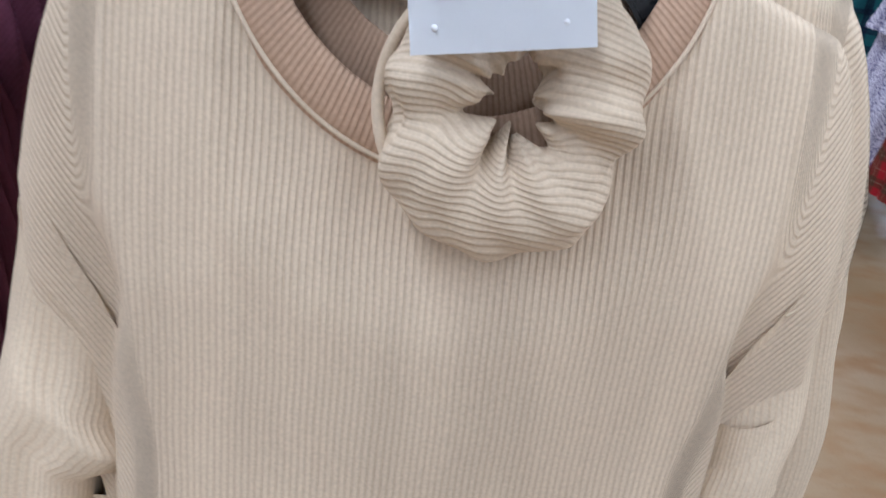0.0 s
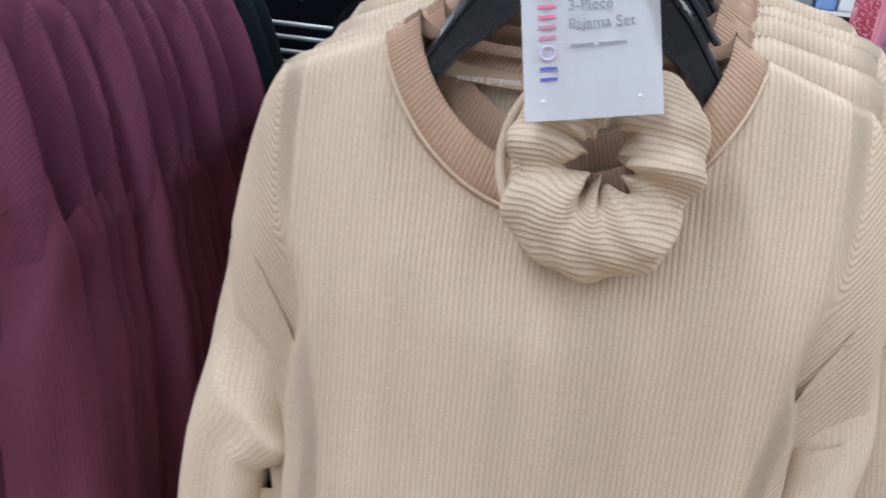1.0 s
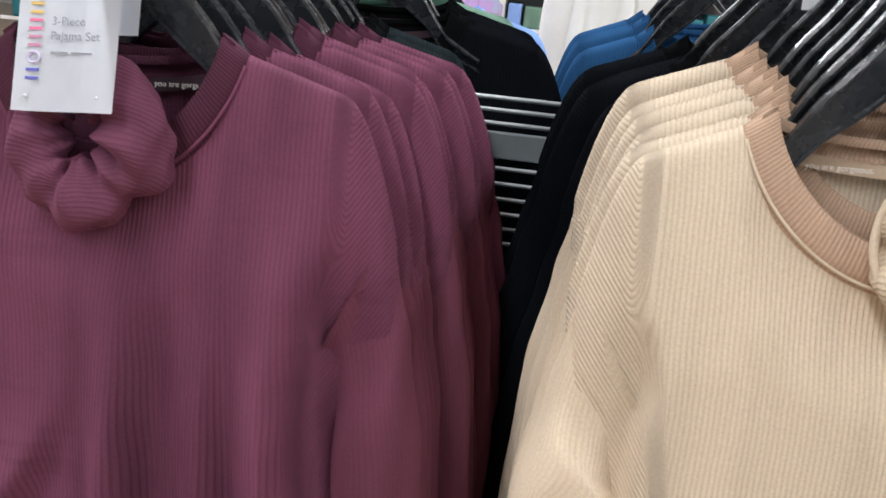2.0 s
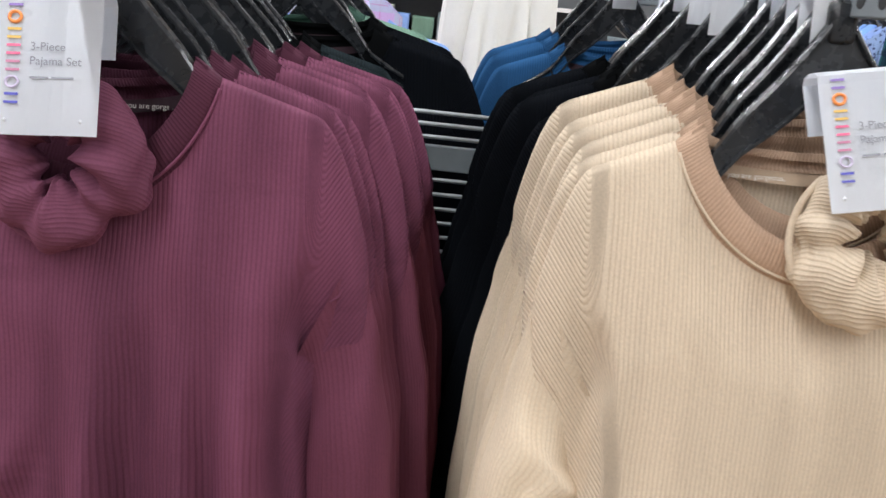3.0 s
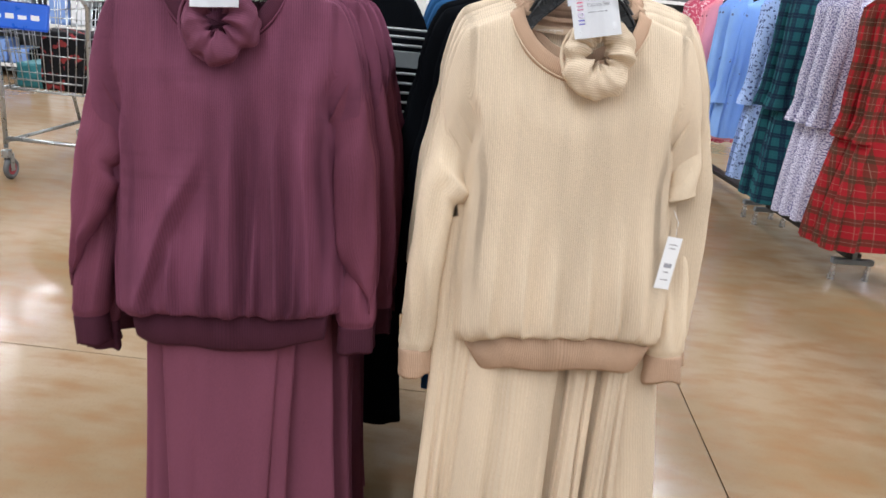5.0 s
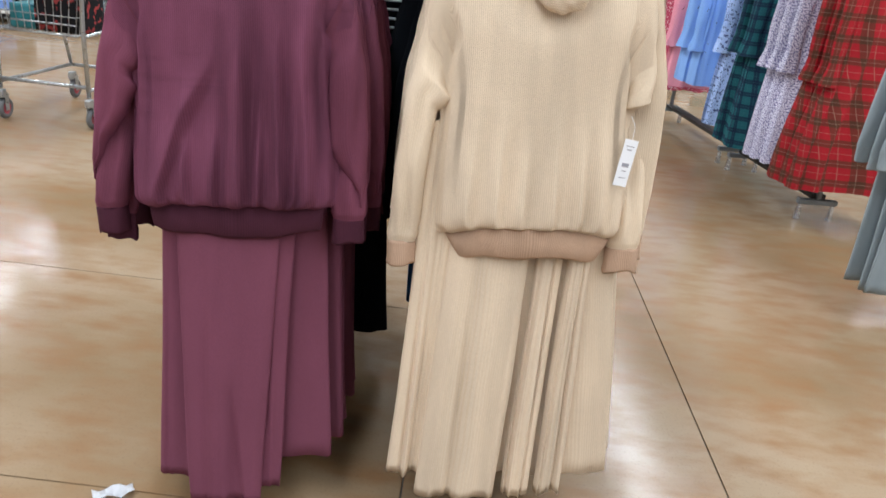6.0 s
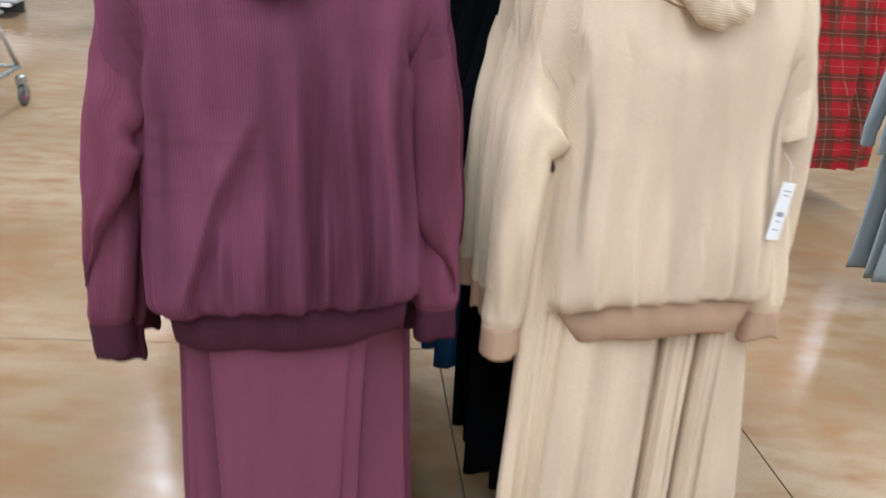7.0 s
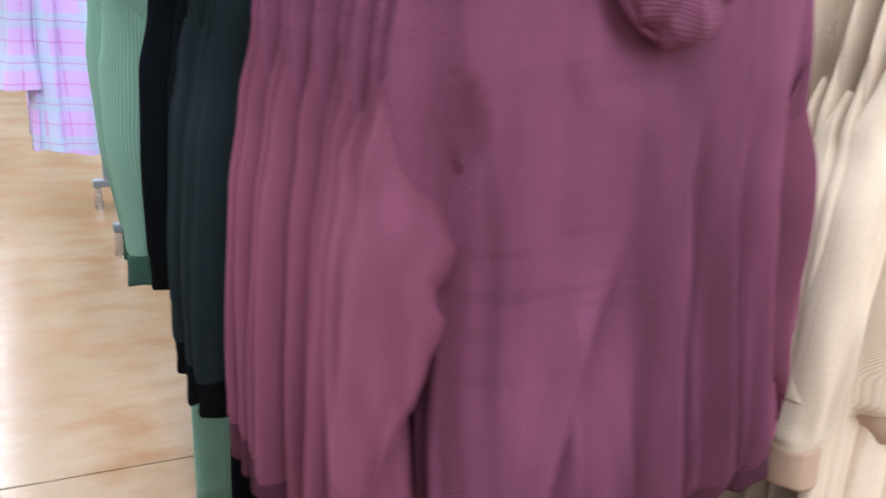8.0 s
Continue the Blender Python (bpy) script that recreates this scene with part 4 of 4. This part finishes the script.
GX = 2.50
gown_row(GX, (3.05, 3.13, 3.21, 3.30), "red_plaid", "red plaid flannel nightgown hanging from the rack rail", "red plaid nightgowns", 101, 1.72, 0.27, 0.26, 0.12)
gown_row(GX - 0.02, (3.55, 3.65, 3.75), "lilac_print", "lilac floral cotton nightgown hanging from the rack rail", "lilac nightgowns", 111, 1.72, 0.29, 0.25, 0.06)
gown_row(GX - 0.02, (4.0, 4.08, 4.16, 4.26), "teal_plaid", "teal and navy plaid nightgown hanging from the rack rail", "teal plaid nightgowns", 121, 1.74, 0.27, 0.26, 0.06)
gown_row(GX, (4.5, 4.6), "blue_print", "pale blue floral nightgown hanging from the rack rail", "blue floral nightgowns", 131, 1.70, 0.32, 0.25, 0.06)
gown_row(GX - 0.06, (4.95, 5.05, 5.15), "sky_print", "light blue cotton nightshirt with a small print", "light blue nightshirts", 141, 1.66, 0.55, 0.27, 0.05)
gown_row(GX - 0.06, (5.5, 5.6), "pink", "pink printed cotton pajama shirt on the rack", "pink nightshirts", 151, 1.62, 0.45, 0.26, 0.04)
gown_row(GX - 0.06, (5.95, 6.05), "rose_print", "rose printed cotton nightgown on the rack", "rose nightgowns", 161, 1.66, 0.35, 0.26, 0.06)


def straight_rack(label, x, y0, y1, rail, base_z=0.12, deck=True, ahead=0.32, swing=0.0, pivot=(0.0, 0.0)):
    rack = thing("straight_rack", label, "clothes rack", pose(pivot[0], pivot[1], 0, 0, 0, swing) @ pose(x - pivot[0], (y0 + y1) / 2 - pivot[1], 0), "straight racks")
    half = (y1 - y0) / 2
    bm = bmesh.new()
    tube(bm, [(0, -half - ahead, rail), (0, half, rail)], 0.014, 10)
    part("rail", bm, "chrome", rack)
    for y in (-half + 0.05, half - 0.05):
        bm = bmesh.new()
        box(bm, (0, y, rail / 2 + 0.05), (0.03, 0.03, rail - 0.1), 0.004)
        part("upright", bm, "steel", rack, "", False)
        bm = bmesh.new()
        box(bm, (0, y, base_z), (0.26 if deck else 0.12, 0.04, 0.035), 0.006)
        foot = part("foot", bm, "steel", rack, "grey steel foot", False)
        for fx in ((-0.11, 0.11) if deck else (-0.04, 0.04)):
            bm = bmesh.new()
            bmesh.ops.create_cone(bm, cap_ends=True, segments=12, radius1=0.022, radius2=0.014, depth=base_z - 0.02, matrix=pose(fx, y, (base_z - 0.02) / 2))
            part("leveller", bm, "chrome", foot, "steel levelling foot", False)
    if deck:
        bm = bmesh.new()
        box(bm, (0, 0, base_z + 0.035), (0.10, 2 * half - 0.1, 0.03), 0.004)
        part("base_shelf", bm, "dark", rack, "black base deck", False)
    return rack


straight_rack("steel straight rack carrying printed nightgowns", GX, 3.22, 4.45, 1.79)
straight_rack("steel straight rack carrying nightshirts", GX, 4.55, 6.2, 1.79)

# Grey set at the end of the next rack.
row_of(2.12, (1.75, 1.83, 1.91), "grey", "grey", "grey", "tape", "grey-blue jersey sweatshirt on a hanger", "grey-blue jersey pajama trousers on the rack", "grey pajama sets", 170, lean=False, tip=0)
straight_rack("steel straight rack carrying grey jersey sets", 2.12, 2.9, 3.9, 1.590, deck=False, ahead=1.2, swing=-62.0, pivot=(2.12, 1.76))

# White robe and lilac plaid row behind the four-way rack.
gown_row(-0.10, (3.0, 3.1), "white", "white plush robe hanging on the rack behind", "white robes", 181, 1.72, 1.0, 0.14, 0.02)
gown_row(-0.80, (2.7, 2.8, 2.9), "lilac_plaid", "lilac plaid flannel nightshirt on the rack behind", "lilac plaid nightshirts", 191, 1.60, 0.55, 0.24, 0.02)
straight_rack("steel straight rack with plaid nightshirts", -0.74, 2.95, 3.6, 1.67, deck=False)
straight_rack("steel straight rack with white robes", -0.10, 3.25, 3.9, 1.79, deck=False)


# ---- shopping cart ----
def shopping_cart(m, label):
    """Local: x across, y away from the handle end, z up."""
    cart = thing("shopping_cart", label, "shopping cart", m, "shopping carts")
    bm = bmesh.new()
    W0, W1, L = 0.29, 0.22, 0.95
    ZB, ZT = 0.56, 1.10

    def ring(z, wide, y0, y1):
        return [(-wide, y0, z), (wide, y0, z), (wide * 0.8, y1, z), (-wide * 0.8, y1, z)]

    for j in range(6):
        f = j / 5
        pts = ring(ZB + (ZT - ZB) * f, W1 + (W0 - W1) * f, 0.03 - 0.03 * f, L * (0.82 + 0.18 * f))
        for a, b in zip(pts, pts[1:] + pts[:1]):
            tube(bm, [a, b], 0.0065 if j in (0, 5) else 0.003, 6)
    lo, hi = ring(ZB, W1, 0.03, L * 0.82), ring(ZT, W0, 0.0, L)
    for s in range(4):
        n = 10 if s % 2 == 0 else 16
        for k in range(n + 1):
            e = k / n
            a = Vector(lo[s]).lerp(Vector(lo[(s + 1) % 4]), e)
            b = Vector(hi[s]).lerp(Vector(hi[(s + 1) % 4]), e)
            tube(bm, [a, b], 0.003, 5)
    for k in range(11):
        e = k / 10
        tube(bm, [Vector(lo[0]).lerp(Vector(lo[1]), e), Vector(lo[3]).lerp(Vector(lo[2]), e)], 0.003, 5)
    part("basket", bm, "cartwire", cart, "zinc-plated wire basket")
    bm = bmesh.new()
    for sx in (-1, 1):
        tube(bm, [(sx * 0.29, -0.10, 1.16), (sx * 0.29, 0.0, 1.06), (sx * 0.27, 0.02, 0.60), (sx * 0.28, 0.03, 0.20)], 0.014, 8)
        tube(bm, [(sx * 0.28, 0.02, 0.24), (sx * 0.24, 0.80, 0.24)], 0.012, 8)
        tube(bm, [(sx * 0.24, 0.80, 0.24), (sx * 0.20, 0.62, 0.56)], 0.012, 8)
        tube(bm, [(sx * 0.27, 0.02, 0.56), (sx * 0.19, 0.78, 0.56)], 0.011, 8)
    tube(bm, [(-0.28, 0.03, 0.26), (0.28, 0.03, 0.26)], 0.012, 8)
    tube(bm, [(-0.24, 0.80, 0.24), (0.24, 0.80, 0.24)], 0.012, 8)
    part("frame", bm, "cartwire", cart)
    bm = bmesh.new()
    tube(bm, [(-0.28, -0.10, 1.16), (0.28, -0.10, 1.16)], 0.020, 12)
    part("handle", bm, "blue", cart, "blue plastic handle")
    bm = bmesh.new()
    box(bm, (0, 0, 0), (0.36, 0.012, 0.15), 0.012, pose(-0.10, -0.035, 0.985, -12, 0, 0))
    sign = part("sign", bm, "blue", cart, "blue plastic sign on the basket", False)
    for i in range(4):
        bm = bmesh.new()
        box(bm, (-0.22 + 0.075 * i, -0.044, 0.975), (0.05, 0.002, 0.028 + 0.012 * (i % 2)), 0, pose(0, 0.0, 0, 0, 0, 0))
        part("sign_mark", bm, "card", sign, "", False)
    bm = bmesh.new()
    tube(bm, [(-0.22, 0.04, 0.62), (0.22, 0.04, 0.62)], 0.006, 6)
    part("seat_bar", bm, "cartwire", cart)
    for sx, y in ((-0.28, 0.03), (0.28, 0.03), (-0.24, 0.80), (0.24, 0.80)):
        bm = bmesh.new()
        box(bm, (sx, y + 0.0, 0.165), (0.045, 0.05, 0.05), 0.008)
        for o in (-0.021, 0.021):
            box(bm, (sx + o, y + 0.02, 0.11), (0.004, 0.036, 0.11), 0.001)
        wheel = part("caster", bm, "cartwire", cart, "", False)
        bm = bmesh.new()
        pts = [(sx, y + 0.03 + 0.050 * math.cos(a), 0.068 + 0.050 * math.sin(a)) for a in [j * math.pi / 12 for j in range(24)]]
        tube(bm, pts, 0.017, 8, True)
        part("tyre", bm, "rubber", wheel, "grey rubber tyre")
        bm = bmesh.new()
        bmesh.ops.create_cone(bm, cap_ends=True, segments=18, radius1=0.038, radius2=0.038, depth=0.024, matrix=pose(sx, y + 0.03, 0.068, 0, 90, 0))
        part("hub", bm, "hub", wheel, "red plastic hub", False)
    return cart


cart_m = pose(-2.54, 3.97, 0, 0, 0, -8) @ Matrix.Scale(1.08, 4)
shopping_cart(cart_m, "zinc wire shopping cart with a blue handle on the concrete floor")


def soft_block(name, m, s, key, label, category, bulge=0.12):
    bm = bmesh.new()
    bmesh.ops.create_cube(bm, size=1.0)
    bmesh.ops.subdivide_edges(bm, edges=bm.edges[:], cuts=7, use_grid_fill=True)
    for v in bm.verts:
        p = v.co.copy()
        k = 1 + bulge * (0.75 - p.length) + 0.05 * wobble(p.x * 3, p.y * 3, p.z * 3, 5)
        v.co = Vector((p.x * s[0] * k, p.y * s[1] * k, p.z * s[2]))
    layer = bm.loops.layers.uv.verify()
    for f in bm.faces:
        for lp in f.loops:
            lp[layer].uv = (lp.vert.co.x + lp.vert.co.y, lp.vert.co.z)
    ob = part(name, bm, key)
    ob.matrix_basis = m
    return tagged(ob, label, category)


soft_block("shopping_bag", cart_m @ pose(0.09, 0.22, 0.735), (0.30, 0.26, 0.34), "bag", "black shopping bag with a red and white print in the cart", "bag")
soft_block("folded_cloth", cart_m @ pose(-0.14, 0.25, 0.635), (0.16, 0.30, 0.14), "teal", "teal folded cloth lying in the cart", "cloth")

# Paper scrap on the floor.
bm = bmesh.new()
rows = [[(-0.05 + 0.1 * i / 6, -0.02 + 0.04 * k / 4, 0.004 + 0.018 * abs(math.sin(i * 0.8 + k * 0.5))) for k in range(5)] for i in range(7)]
sheet(bm, rows, [[(i, k) for k in range(5)] for i in range(7)])
bmesh.ops.solidify(bm, geom=bm.faces[:], thickness=0.0008)
ob = part("paper_scrap", bm, "card", None, "", False)
ob.matrix_basis = pose(-0.93, 0.33, 0, 0, 0, 25)
tagged(ob, "crumpled white paper tag lying on the floor", "paper")


# ---- far shelving ----
def gondola(x, y, wide):
    g = thing("gondola_shelf", "grey store shelving unit with stacked goods and white edges", "shelf", pose(x, y, 0), "far shelving units")
    bm = bmesh.new()
    box(bm, (0, 0.28, 0.9), (wide, 0.03, 1.8))
    part("back_panel", bm, "shelf", g, "", False)
    for z in (0.14, 0.62, 1.08, 1.52):
        bm = bmesh.new()
        box(bm, (0, 0, z), (wide, 0.5, 0.03), 0.003)
        sh = part("shelf_board", bm, "shelf", g, "", False)
        bm = bmesh.new()
        box(bm, (0, -0.256, z), (wide, 0.008, 0.04), 0.002)
        part("price_strip", bm, "fixture", sh, "white price strip", False)
    return g


def goods(x, y, wide, seed):
    rnd = random.Random(seed)
    for z in (0.155, 0.635, 1.095):
        px = -wide / 2 + 0.1
        while px < wide / 2 - 0.1:
            w, h = rnd.uniform(0.12, 0.26), rnd.uniform(0.16, 0.34)
            key = rnd.choice(("sky", "white", "grey", "navy", "black", "teal", "card", "green"))
            soft_block("folded_garment", pose(x + px + w / 2, y, z + h / 2), (w * 0.92, 0.36, h), key, "folded knit garments stacked on a store shelf", "clothing", 0.06)
            px += w + 0.02


for gx, gy, gw, gs in ((-4.8, 8.6, 3.4, 3), (-0.4, 8.2, 3.6, 5), (3.4, 9.2, 3.6, 7)):
    gondola(gx, gy, gw)
    goods(gx, gy, gw, gs)

# Swing ticket on the tan sleeve.
bm = bmesh.new()
box(bm, (0, 0, -0.055), (0.036, 0.001, 0.11), 0.0003)
tick = thing("price_ticket", "white price ticket hanging from the tan sleeve", "price tag", pose(0.262, 0.365, 1.045, -4, 9, 14))
part("ticket", bm, "card", tick, "", False)
for i, (w, h, z) in enumerate(((0.020, 0.002, -0.016), (0.014, 0.002, -0.024), (0.018, 0.009, -0.060), (0.012, 0.002, -0.074), (0.018, 0.002, -0.090))):
    bm = bmesh.new()
    box(bm, (0, -0.0009, z), (w, 0.0006, h))
    part("ticket_mark", bm, "ink", tick, "", False)
bm = bmesh.new()
tube(bm, [(0, 0, 0), (0.004, 0.01, 0.03), (0.0, 0.03, 0.05)], 0.0006, 5)
part("string", bm, "card", tick)
for mm, key, word_key in ((tan_m, "tape", "white_ink"), (wine_m, "wine_tape", "white_ink")):
    for px, text in ((-0.085, "you are gorgeous."), (0.03, "you are gorgeous.")):
        ob = lettering(text, 0.0072, mm @ pose(px, 0.005, -0.036, 90, 0, -12 if px < 0 else 12), word_key, None)
        tagged(ob, "white woven words on the neck tape", "label")
